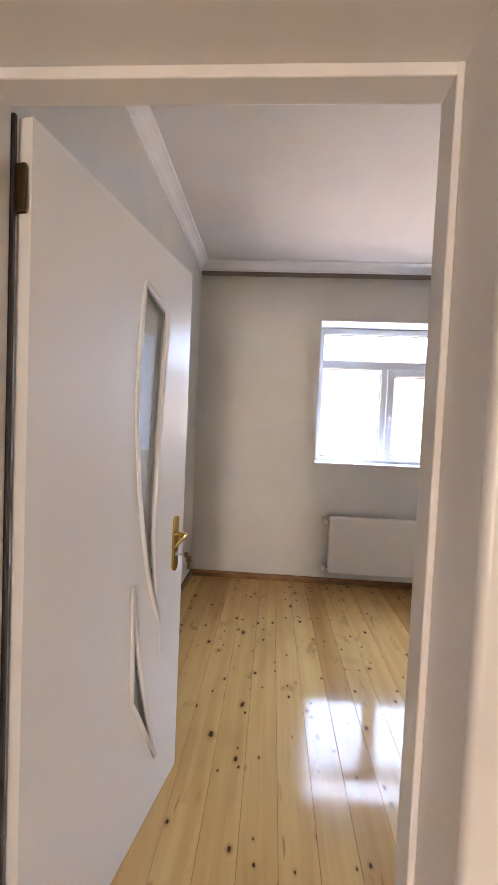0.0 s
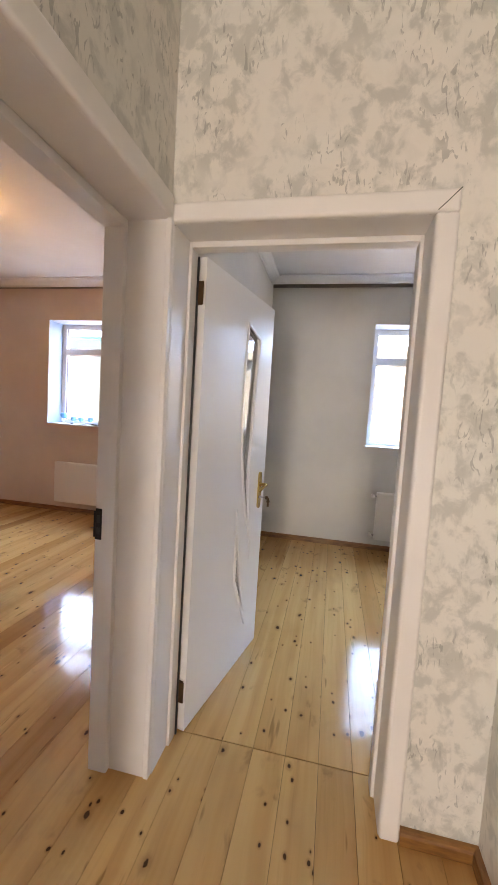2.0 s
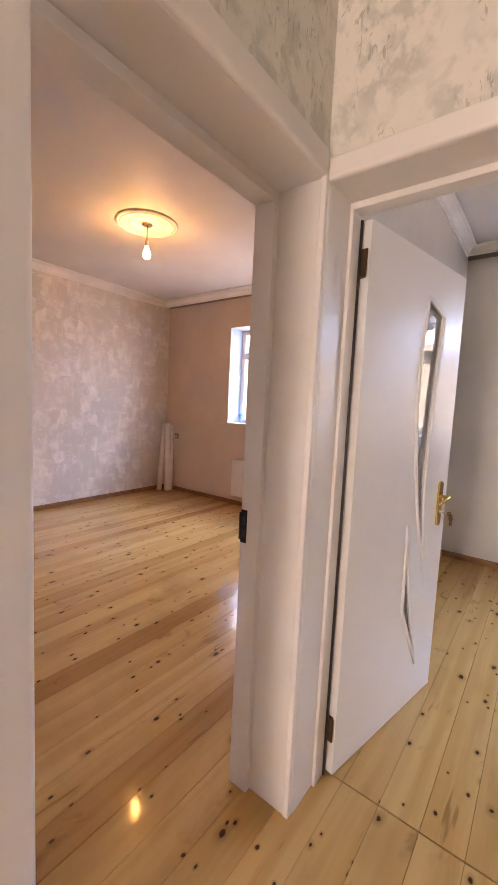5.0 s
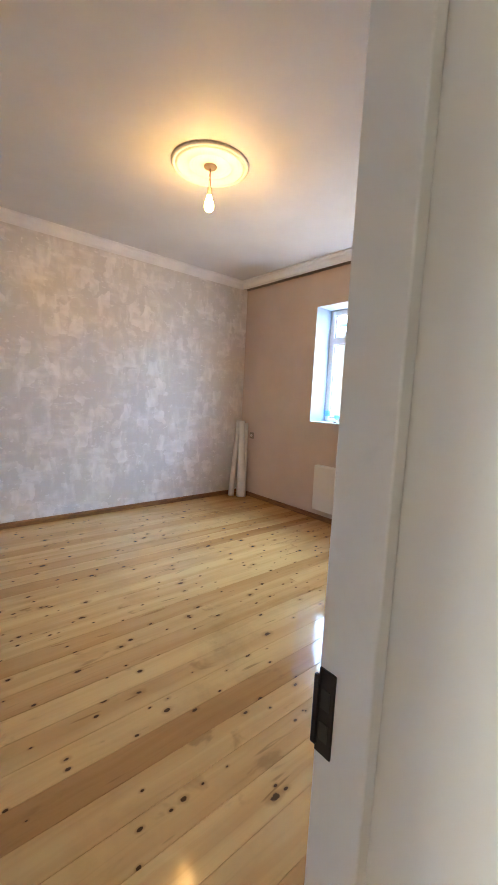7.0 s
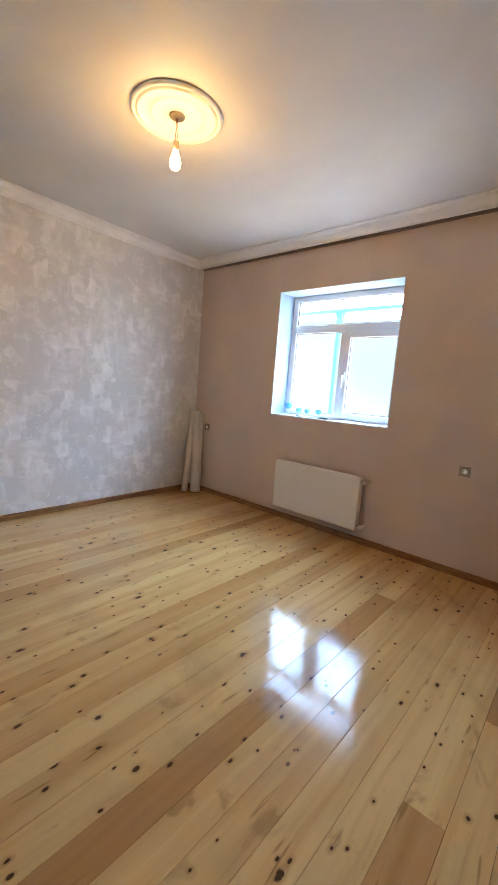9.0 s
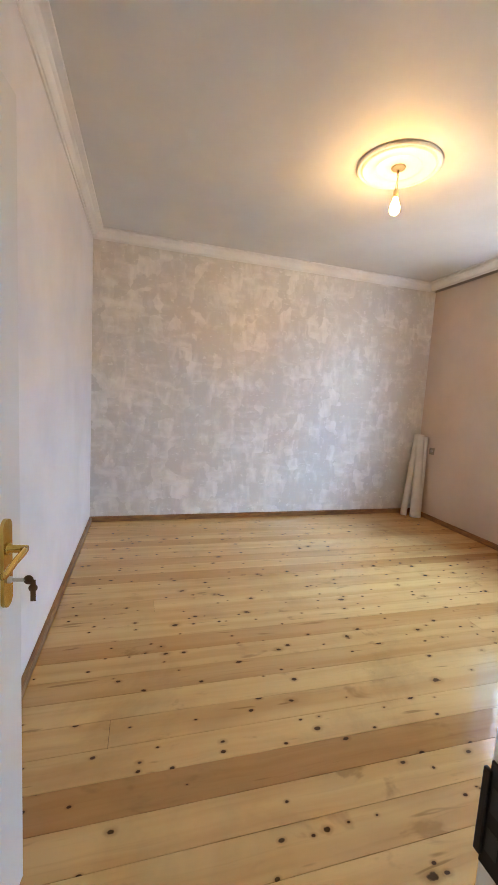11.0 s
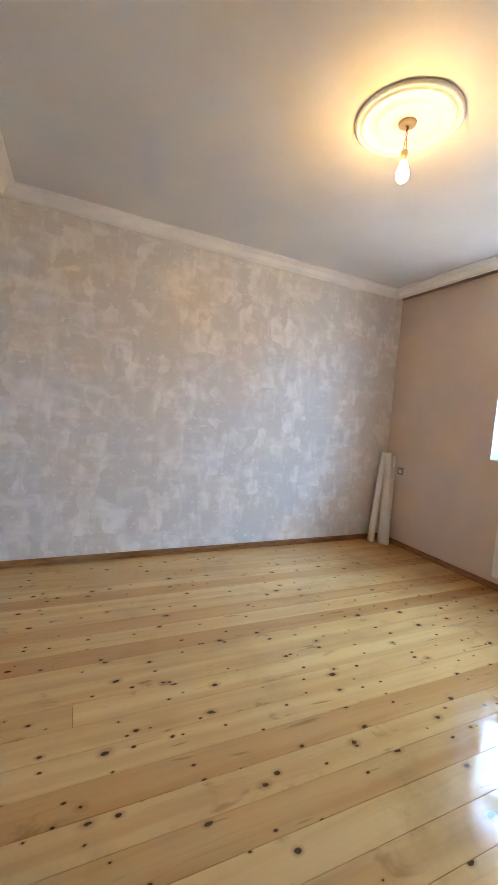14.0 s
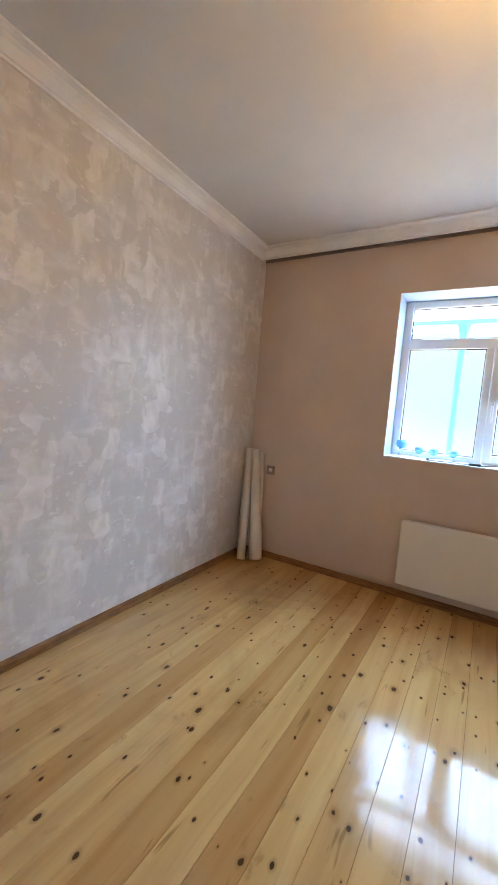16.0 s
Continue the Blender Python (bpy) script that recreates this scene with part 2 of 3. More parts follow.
M_IRON = Mat("blackened_iron", (0.022, 0.019, 0.018), 0.42, 0.6).m
M_TURQ = paint("turquoise_post_paint", (0.06, 0.42, 0.52), 0.5)
M_COPPER = Mat("red_wire_sheath", (0.35, 0.09, 0.05), 0.45).m
M_HOLDER = Mat("bulb_holder_porcelain", (0.62, 0.50, 0.36), 0.35).m
M_PAPER = paint("vinyl_roll_paper", (0.78, 0.75, 0.70), 0.45, 0.06, 60, 0.2)
M_BLUE = Mat("blue_glass", (0.06, 0.40, 0.75), 0.25).m
M_SWITCH = paint("bronze_switch_plastic", (0.31, 0.26, 0.20), 0.35, 0.05)
M_SLAB = paint("screed", (0.10, 0.07, 0.04), 0.9)
M_OUT = paint("outer_render", (0.6, 0.58, 0.55), 0.8)
M_PANE = Mat("window_glass", (1, 1, 1), 0.0, Transmission_Weight=1.0, IOR=1.45).m
M_FROST = Mat("door_glass", (0.80, 0.83, 0.81), 0.02, Transmission_Weight=0.9, IOR=1.5).m
M_SKY = glow("bright_sky_backdrop", (0.18, 0.46, 0.96), (0.25, 0.52, 0.98), SKY_GLOW)
M_GROUND_FILL = glow("bright_paving_backdrop", (0.95, 0.96, 1.0), (1.0, 0.98, 0.95), GROUND_FILL)
M_GLOW_A = glow("pale_court_backdrop", (0.74, 0.91, 1.0), (0.82, 0.95, 1.0), WALL_GLOW_A)
M_GLOW_B = glow("blue_court_backdrop", (0.36, 0.68, 1.0), (0.62, 0.86, 1.0), WALL_GLOW_B)
M_GLOW_C = glow("bright_room_backdrop", (0.62, 0.8, 1.0), (0.70, 0.86, 1.0), ROOM_GLOW)
M_GLOW_S = glow("hall_end_backdrop", (0.60, 0.80, 1.0), (0.66, 0.84, 1.0), END_GLOW)
M_GLOW_E = glow("bright_porch_backdrop", (0.75, 0.85, 0.85), (0.85, 0.93, 1.0), DOOR_GLOW)
bulb_m = Mat("lit_bulb_glass", (1, 0.9, 0.7), 0.2)
bulb_m.put("Emission Color", (1.0, 0.64, 0.25, 1))
bulb_m.put("Emission Strength", BULB_GLOW)
M_BULB = bulb_m.m


# ---- mesh building ----
class Build:
    """Collects shapes into one mesh; each shape may have a material of its own."""

    def __init__(self):
        self.bm, self.mats = bmesh.new(), []

    def slot(self, mat):
        if mat not in self.mats:
            self.mats.append(mat)
        return self.mats.index(mat)

    def faces(self, verts, faces, mat, smooth=False):
        i = self.slot(mat)
        vs = [self.bm.verts.new(v) for v in verts]
        out = []
        for f in faces:
            try:
                face = self.bm.faces.new([vs[k] for k in f])
            except ValueError:
                continue
            face.material_index, face.smooth = i, smooth
            out.append(face)
        return vs, out

    def box(self, x0, x1, y0, y1, z0, z1, mat, bevel=0.0, seg=2):
        v = [(x, y, z) for x in (x0, x1) for y in (y0, y1) for z in (z0, z1)]
        f = [(0, 1, 3, 2), (4, 6, 7, 5), (0, 4, 5, 1), (2, 3, 7, 6), (0, 2, 6, 4), (1, 5, 7, 3)]
        vs, fs = self.faces(v, f, mat)
        if bevel:
            edges = list({e for face in fs for e in face.edges})
            r = bmesh.ops.bevel(self.bm, geom=edges, offset=bevel, segments=seg, profile=0.5, affect="EDGES")
            for face in r["faces"]:
                face.material_index, face.smooth = self.slot(mat), True
        return self

    def lathe(self, profile, mat, centre=(0, 0, 0), n=24, axis="z"):
        """Turn (radius, height) pairs round an upright axis, or round x or y."""
        v = []
        for r, h in profile:
            for k in range(n):
                a = 2 * math.pi * k / n
                c, s = r * math.cos(a), r * math.sin(a)
                p = {"z": (c, s, h), "y": (c, h, s), "x": (h, c, s)}[axis]
                v.append(tuple(p[i] + centre[i] for i in range(3)))
        f = [(j * n + k, j * n + (k + 1) % n, (j + 1) * n + (k + 1) % n, (j + 1) * n + k) for j in range(len(profile) - 1) for k in range(n)]
        f += [tuple(range(n)), tuple(range((len(profile) - 1) * n, len(profile) * n))]
        self.faces(v, f, mat, True)
        return self

    def tube(self, pts, r, mat, closed=False, n=8, flat=1.0):
        """A round bar along points; flat squeezes it along y."""
        pts = [Vector(p) for p in pts]
        count = len(pts)
        v = []
        for i, p in enumerate(pts):
            a = pts[(i - 1) % count] if closed or i else p
            b = pts[(i + 1) % count] if closed or i < count - 1 else p
            d = (b - a).normalized()
            side = d.cross(Vector((0, 1, 0)))
            side = side.normalized() if side.length > 1e-3 else Vector((1, 0, 0))
            up = side.cross(d).normalized()
            for k in range(n):
                t = 2 * math.pi * k / n
                v.append(p + r * (math.cos(t) * side + math.sin(t) * flat * up))
        rings = count if closed else count - 1
        f = [(i * n + k, i * n + (k + 1) % n, (i + 1) % count * n + (k + 1) % n, (i + 1) % count * n + k) for i in range(rings) for k in range(n)]
        if not closed:
            f += [tuple(range(n)), tuple(range((count - 1) * n, count * n))]
        self.faces(v, f, mat, True)
        return self

    def sweep(self, path, profile, mat, closed=False, smooth=False):
        """Carry a profile of (distance from the wall, height) along a plan line with mitred corners; the room is on the line's left."""
        pts = [Vector(p) for p in path]
        n, k = len(pts), len(profile)
        v = []
        for i, p in enumerate(pts):
            dirs = []
            if closed or i:
                dirs.append((p - pts[i - 1]).normalized())
            if closed or i < n - 1:
                dirs.append((pts[(i + 1) % n] - p).normalized())
            normals = [Vector((-d.y, d.x)) for d in dirs]
            m = sum(normals, Vector((0, 0)))
            m = m / m.dot(normals[0])
            for d, z in profile:
                v.append((p.x + m.x * d, p.y + m.y * d, z))
        f = [(i * k + j, (i + 1) % n * k + j, (i + 1) % n * k + (j + 1) % k, i * k + (j + 1) % k) for i in range(n if closed else n - 1) for j in range(k)]
        if not closed:
            f += [tuple(range(k)), tuple(range((n - 1) * k, n * k))]
        self.faces(v, f, mat, smooth)
        return self

    def plate(self, outline, y0, y1, mat, holes=()):
        """A flat plate from (x, z) outlines with holes, from y0 to y1."""
        i = self.slot(mat)
        loops = []
        edges = []
        for loop in (outline, *holes):
            vs = [self.bm.verts.new((x, y0, z)) for x, z in loop]
            loops.append(vs)
            edges += [self.bm.edges.new((vs[j], vs[(j + 1) % len(vs)])) for j in range(len(vs))]
        filled = [g for g in bmesh.ops.triangle_fill(self.bm, use_beauty=True, edges=edges)["geom"] if isinstance(g, bmesh.types.BMFace)]
        ext = bmesh.ops.extrude_face_region(self.bm, geom=filled, use_keep_orig=True)
        bmesh.ops.translate(self.bm, vec=(0, y1 - y0, 0), verts=[g for g in ext["geom"] if isinstance(g, bmesh.types.BMVert)])
        for face in self.bm.faces:
            if face.material_index >= len(self.mats):
                face.material_index = i
        for face in filled:
            face.material_index = i
        for g in ext["geom"]:
            if isinstance(g, bmesh.types.BMFace):
                g.material_index = i
        return self

    def done(self, name, parent=None, at=None, label="", category="", group="", kind=""):
        bmesh.ops.recalc_face_normals(self.bm, faces=self.bm.faces)
        me = bpy.data.meshes.new(name)
        self.bm.to_mesh(me)
        self.bm.free()
        for mat in self.mats:
            me.materials.append(mat)
        ob = new(name, me)
        if parent:
            ob.parent = parent
        if at is not None:
            ob.matrix_basis = at
        return tagged(ob, label, category, group, kind)


def thing(name, at, label, category, group="", kind=""):
    ob = new(name)
    ob.empty_display_size = 0.1
    ob.matrix_basis = at
    return tagged(ob, label, category, group, kind)


def wall(name, along, a0, a1, t0, t1, z0, z1, mats, openings=(), label=""):
    """A wall along x or y from a0 to a1, t0 to t1 thick, with openings (a0, a1, z0, z1). mats: the faces at t0, at t1, and the edges."""
    cuts_a = sorted({a0, a1, *[o[0] for o in openings], *[o[1] for o in openings]})
    cuts_z = sorted({z0, z1, *[max(z0, o[2]) for o in openings], *[o[3] for o in openings]})
    solid = {}
    for i in range(len(cuts_a) - 1):
        for j in range(len(cuts_z) - 1):
            ca, cz = (cuts_a[i] + cuts_a[i + 1]) / 2, (cuts_z[j] + cuts_z[j + 1]) / 2
            solid[i, j] = not any(o[0] < ca < o[1] and o[2] < cz < o[3] for o in openings)
    b = Build()
    at = (lambda a, t, z: (a, t, z)) if along == "x" else (lambda a, t, z: (t, a, z))
    quad = [(0, 1, 2, 3)]
    for (i, j), full in solid.items():
        if not full:
            continue
        A, B, C, D = cuts_a[i], cuts_a[i + 1], cuts_z[j], cuts_z[j + 1]
        b.faces([at(A, t0, C), at(B, t0, C), at(B, t0, D), at(A, t0, D)], quad, mats[0])
        b.faces([at(A, t1, C), at(B, t1, C), at(B, t1, D), at(A, t1, D)], quad, mats[1])
        for di, dj, e in ((-1, 0, ((A, C), (A, D))), (1, 0, ((B, C), (B, D))), (0, -1, ((A, C), (B, C))), (0, 1, ((A, D), (B, D)))):
            if not solid.get((i + di, j + dj)):
                (p, q), (r, s) = e
                b.faces([at(p, t0, q), at(p, t1, q), at(r, t1, s), at(r, t0, s)], quad, mats[2])
    bmesh.ops.remove_doubles(b.bm, verts=b.bm.verts, dist=1e-5)
    return b.done(name, label=label, category="wall", kind="structure")


# ---- structure ----
LOW = -0.012
b = Build()
b.box(BW - 0.3, AE + 0.3, HS - 0.3, NOUT, -0.2, -0.022, M_SLAB)
floor = b.done("floor", label="varnished knotty pine board floor", category="floor", kind="structure")

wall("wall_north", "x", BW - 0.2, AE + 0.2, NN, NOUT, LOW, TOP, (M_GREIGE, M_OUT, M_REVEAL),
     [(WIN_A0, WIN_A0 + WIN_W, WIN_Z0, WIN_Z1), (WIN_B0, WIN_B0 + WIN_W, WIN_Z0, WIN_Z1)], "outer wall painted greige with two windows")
# a skim of rosier paint over the window wall on one side of the partition
wall("wall_north_rosy", "x", BW, BE, NN - 0.006, NN - 0.0005, LOW, TOP, (M_ROSY, M_ROSY, M_ROSY),
     [(WIN_B0, WIN_B0 + WIN_W, WIN_Z0, WIN_Z1)], "rosy beige painted skim on the window wall")
b = Build()
b.faces([(BW_NEAR - 0.2, BS - 0.2, LOW), (BW_NEAR, BS - 0.2, LOW), (BW, NN, LOW), (BW - 0.2, NN, LOW),
         (BW_NEAR - 0.2, BS - 0.2, TOP), (BW_NEAR, BS - 0.2, TOP), (BW, NN, TOP), (BW - 0.2, NN, TOP)],
        [(0, 1, 5, 4), (2, 3, 7, 6), (3, 0, 4, 7), (4, 5, 6, 7), (0, 3, 2, 1)], M_OUT)
b.faces([(BW_NEAR, BS - 0.2, LOW), (BW, NN, LOW), (BW, NN, TOP), (BW_NEAR, BS - 0.2, TOP)], [(0, 1, 2, 3)], M_GREY)
bmesh.ops.remove_doubles(b.bm, verts=b.bm.verts, dist=1e-5)
b.done("wall_west", label="wall papered in patchy satin grey", category="wall", kind="structure")
wall("wall_south", "x", BW_NEAR, BE, BS - 0.2, BS, LOW, TOP, (M_OUT, M_LILAC, M_OUT), label="pale painted wall")
b = Build()
b.faces([(BE, AS, LOW), (AW, AS, LOW), (AW, NN, LOW), (BE_FAR, NN, LOW), (BE, AS, TOP), (AW, AS, TOP), (AW, NN, TOP), (BE_FAR, NN, TOP)],
        [(1, 2, 6, 5), (0, 1, 5, 4), (2, 3, 7, 6), (4, 5, 6, 7), (0, 3, 2, 1)], M_GREIGE)
b.faces([(BE, AS, LOW), (BE_FAR, NN, LOW), (BE_FAR, NN, TOP), (BE, AS, TOP)], [(0, 1, 2, 3)], M_ROSY)
bmesh.ops.remove_doubles(b.bm, verts=b.bm.verts, dist=1e-5)
b.done("wall_partition", label="painted partition between two rooms", category="wall", kind="structure")
wall("wall_hall_side", "y", HS - 0.2, AS, BE, HW, LOW, TOP, (M_ROSY, M_HALL, M_CASE),
     [(DB0, DB1, LOW, DB_TOP), (DC0, DC1, LOW, DC_TOP)], "hall wall with tufted cream wallpaper and two door openings")
wall("wall_hall_end", "x", HW, AE + 0.2, HN, AS, LOW, TOP, (M_HALL, M_GREIGE, M_CASE),
     [(DA0, DA1, LOW, DA_TOP)], "hall end wall with tufted cream wallpaper")
wall("wall_hall_east", "y", HS - 0.2, HN, HE, HE + 0.2, LOW, TOP, (M_HALL, M_OUT, M_CASE),
     [(DE0, DE1, LOW, 2.05)], "hall wall with tufted cream wallpaper")
wall("wall_hall_south", "x", HW, HE, HS - 0.2, HS, LOW, TOP, (M_OUT, M_HALL, M_CASE), [(-0.42, 0.42, 0.05, 1.25)], label="hall wall with tufted cream wallpaper")
wall("wall_east", "y", AS, NN, AE, AE + 0.2, LOW, TOP, (M_GREIGE, M_OUT, M_OUT), label="greige painted wall")


def ceiling(name, x0, x1, y0, y1, z, slot):
    b = Build()
    b.box(x0, x1, y0, y1 - slot, z, TOP + 0.1, M_CEIL)
    if slot:
        b.box(x0, x1, y1 - slot, y1, z + 0.12, TOP + 0.1, M_CEIL)
    return b.done(name, label="smooth white satin ceiling", category="ceiling", kind="structure")


ceiling("ceiling_hall", HW, HE, HS, HN, CEIL_HALL, 0)
ceiling("ceiling_grey_room", AW, AE, AS, NN, CEIL, SLOT)
ceiling("ceiling_bulb_room", BW, BE, BS, NN - 0.006, CEIL, SLOT)


def crown(name, x0, x1, y0, y1, z, drop=0.072, out=0.085, bend=(), near=None):
    """Stepped plaster cornice round a room."""
    prof = [(0.0, z), (0.0, z - drop), (0.010, z - drop), (0.014, z - drop + 0.012), (0.022, z - drop + 0.014), (0.030, z - drop + 0.026),
            (0.044, z - 0.027), (0.056, z - 0.020), (0.062, z - 0.015), (out - 0.003, z - 0.011), (out, z)]
    b = Build()
    b.sweep([(x0 if near is None else near, y0), (x1, y0), *(bend or [(x1, y1)]), (x0, y1)], prof, M_PLASTER, closed=True)
    return b.done(name, label="white moulded plaster cornice", category="cornice", kind="structure")


crown("trim_cornice_hall", HW, HE, HS, HN, CEIL_HALL, 0.078)
crown("trim_cornice_grey_room", AW, AE, AS, NN - SLOT, CEIL)
crown("trim_cornice_bulb_room", BW, BE, BS, NN - SLOT, CEIL, 0.085, 0.100, near=BW_NEAR, bend=[(BE, AS), (BE_FAR + 0.003, NN - SLOT)])

# shade of the curtain gap, put in as dark strips above the window walls
M_SHADE = paint("dark_gap_paint", (0.34, 0.28, 0.24), 0.7)
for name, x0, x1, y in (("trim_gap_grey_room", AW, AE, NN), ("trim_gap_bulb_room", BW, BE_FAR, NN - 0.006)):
    Build().box(x0, x1, y - 0.010, y, CEIL - 0.086, CEIL + 0.05, M_SHADE, 0.002).done(name, label="dark strip for the shade in the curtain gap above the wall", category="trim", kind="structure")

SKIRT = [(0.0, 0.0), (0.020, 0.0), (0.020, 0.036), (0.017, 0.046), (0.010, 0.052), (0.0, 0.054)]


def skirting(name, path):
    b = Build()
    b.sweep(path, SKIRT, M_SKIRT)
    return b.done(name, label="brown stained wooden skirting board", category="skirting", kind="structure")


skirting("baseboard_bulb_room", [(BE, 0.645), (BE, AS), (BE_FAR, NN - 0.006), (BW, NN - 0.006), (BW_NEAR, BS), (BE, BS)])
skirting("baseboard_grey_room", [(0.36, AS), (AE, AS), (AE, NN), (AW, NN), (AW, AS + 0.03)])
skirting("baseboard_hall_corner", [(HE, DE1 + 0.035), (HE, HN), (0.344, HN)])
skirting("baseboard_hall_side", [(HW, -0.262), (HW, -0.358)])
skirting("baseboard_hall_back", [(HW, DC0 - 0.085), (HW, HS), (HE, HS), (HE, DE0 - 0.065)])


# ---- windows ----
def window(name, x0):
    at = pose(x0, 3.955, WIN_Z0)
    w = thing(name, at, "white plastic window with a top light and one opening sash", "window", kind="structure")
    W, H = WIN_W, WIN_Z1 - WIN_Z0
    b = Build()
    b.box(0.0, 0.062, 0.0, 0.065, 0.0, H, M_PVC, 0.006)
    b.box(W - 0.062, W, 0.0, 0.065, 0.0, H, M_PVC, 0.006)
    b.box(0.058, W - 0.058, 0.001, 0.064, 0.0, 0.056, M_PVC, 0.006)
    b.box(0.058, W - 0.058, 0.001, 0.064, H - 0.060, H, M_PVC, 0.006)
    b.done("frame", w)
    Build().box(0.058, W - 0.058, 0.002, 0.063, 0.905, 0.985, M_PVC, 0.006).done("transom", w)
    Build().box(0.622, 0.682, 0.003, 0.062, 0.052, 0.908, M_PVC, 0.006).done("mullion", w)
    b = Build()
    b.box(0.674, 0.742, -0.018, 0.045, 0.024, 0.915, M_PVC, 0.008)
    b.box(W - 0.105, W - 0.040, -0.018, 0.045, 0.024, 0.915, M_PVC, 0.008)
    b.box(0.738, W - 0.10, -0.017, 0.044, 0.030, 0.090, M_PVC, 0.008)
    b.box(0.738, W - 0.10, -0.017, 0.044, 0.844, 0.915, M_PVC, 0.008)
    sash = b.done("sash", w)
    b = Build()
    for x, X, z, Z, y in ((0.062, W - 0.062, 0.985, H - 0.060, 0.018), (0.062, 0.622, 0.056, 0.905, 0.018), (0.742, W - 0.105, 0.090, 0.844, 0.000)):
        for r in ((x, x + 0.006, z, Z), (X - 0.006, X, z, Z), (x, X, z, z + 0.006), (x, X, Z - 0.006, Z)):
            b.box(r[0], r[1], y, y + 0.01, r[2], r[3], M_GASKET)
    b.done("gasket", w)
    for x, X, z, Z, y in ((0.058, W - 0.058, 0.980, H - 0.056, 0.03), (0.058, 0.625, 0.052, 0.908, 0.03), (0.738, W - 0.100, 0.085, 0.848, 0.012)):
        p = Build().box(x, X, y, y + 0.006, z, Z, M_PANE).done("pane", w, label="clear glass pane")
        p.visible_shadow = False
    b = Build()
    b.box(0.698, 0.720, -0.026, -0.016, 0.42, 0.50, M_PVC, 0.004)
    b.tube([(0.709, -0.026, 0.46), (0.709, -0.05, 0.46), (0.709, -0.056, 0.45), (0.709, -0.056, 0.345)], 0.009, M_PVC)
    b.done("handle", w, label="white window handle")
    s = Build()
    s.box(x0 + 0.001, x0 + W - 0.001, NN - 0.012, 3.96, WIN_Z0 - 0.0, WIN_Z0 + 0.012, M_PVC, 0.004)
    s.done(name + "_sill", label="white plastic window sill board", category="window sill", kind="structure")


window("window_1", WIN_A0)
window("window_2", WIN_B0)


def backdrop(name, x0, x1, low, high, mat, label):
    """A sheet between two (y, z) lines."""
    g = Build()
    g.faces([(x0, *low), (x1, *low), (x1, *high), (x0, *high)], [(0, 1, 2, 3)], mat)
    g.done(name, label=label, category="backdrop", kind="structure")


backdrop("backdrop_court_a", -0.8, 5.0, (6.4, -0.2), (6.4, 2.65), M_GLOW_A, "overexposed pale daylit court outside")
backdrop("backdrop_court_b", -7.0, -0.8, (6.4, -0.2), (6.4, 2.65), M_GLOW_B, "bluish overexposed daylit court outside")
# unseen glowing sheet, added to throw light up through the windows
backdrop("backdrop_paving", -7.0, 5.0, (4.3, -0.5), (6.4, -0.2), M_GROUND_FILL, "unseen glowing sheet below the windows, added as fill light")
backdrop("backdrop_sky", -7.0, 5.0, (6.4, 2.65), (5.4, 7.5), M_SKY, "bright overcast sky above the court")


# a turquoise post with a flared head under a rail, just outside the window
PX, PY = -3.105, 4.24
b = Build()
b.lathe([(0.030, -0.5), (0.030, 2.12), (0.033, 2.14), (0.036, 2.18), (0.055, 2.25), (0.058, 2.265)], M_TURQ, (PX, PY, 0), 16)
b.done("window_post", label="slim turquoise painted post with a flared head outside the window", category="post")
Build().box(-3.95, -1.9, PY - 0.02, PY + 0.02, 2.265, 2.305, M_TURQ, 0.006).done("window_rail", label="turquoise painted rail across a post outside the window", category="rail")


# ---- door openings ----
def casing(name, side, a0, a1, z, face, widths):
    """Painted casing round an opening: on an end wall (side 'x') or a side wall ('y'). widths: low end, high end, top."""
    b = Build()
    w0, w1, wt = widths
    t = 0.018
    if side == "x":
        put = lambda p, q, z0, z1: b.box(p, q, face - t, face + 0.010, z0, z1, M_CASE, 0.012, 4)
    elif side == "y":
        put = lambda p, q, z0, z1: b.box(face - 0.010, face + t, p, q, z0, z1, M_CASE, 0.012, 4)
    else:
        put = lambda p, q, z0, z1: b.box(face - t, face + 0.010, p, q, z0, z1, M_CASE, 0.012, 4)
    if w0:
        put(a0 - w0, a0, 0.0, z + 0.002)
    if w1:
        put(a1, a1 + w1, 0.0, z + 0.002)
    put(a0 - w0, a1 + w1, z, z + wt)
    if side == "x":
        h = 0.0009
        y = face - t - 0.0006
        b.faces([(a1 + 0.004 - h, y, z + 0.004 + h), (a1 + 0.004 + h, y, z + 0.004 - h), (a1 + w1 - 0.002 + h, y, z + wt - 0.002 - h), (a1 + w1 - 0.002 - h, y, z + wt - 0.002 + h)], [(0, 1, 2, 3)], M_BLACK)
    return b.done(name, label="white painted door casing", category="door casing", kind="structure")


casing("trim_casing_end", "x", DA0, DA1, DA_TOP, HN, (0.016, 0.067, 0.068))
Build().box(HW - 0.006, DA0 - 0.003, DB1 - 0.007, HN - 0.004, 0.0, DA_TOP + 0.06, M_CASE, 0.004, 3).done("trim_corner_bead", label="white painted bead where two casings meet", category="door casing", kind="structure")
casing("trim_casing_side", "y", DB0, DB1, DB_TOP, HW, (0.066, 0.0, 0.075))
casing("trim_casing_closed_door", "y", DC0, DC1, DC_TOP, HW, (0.08, 0.095, 0.09))
casing("trim_casing_glazed_door", "e", DE0, DE1, 2.05, HE, (0.06, 0.03, 0.06))

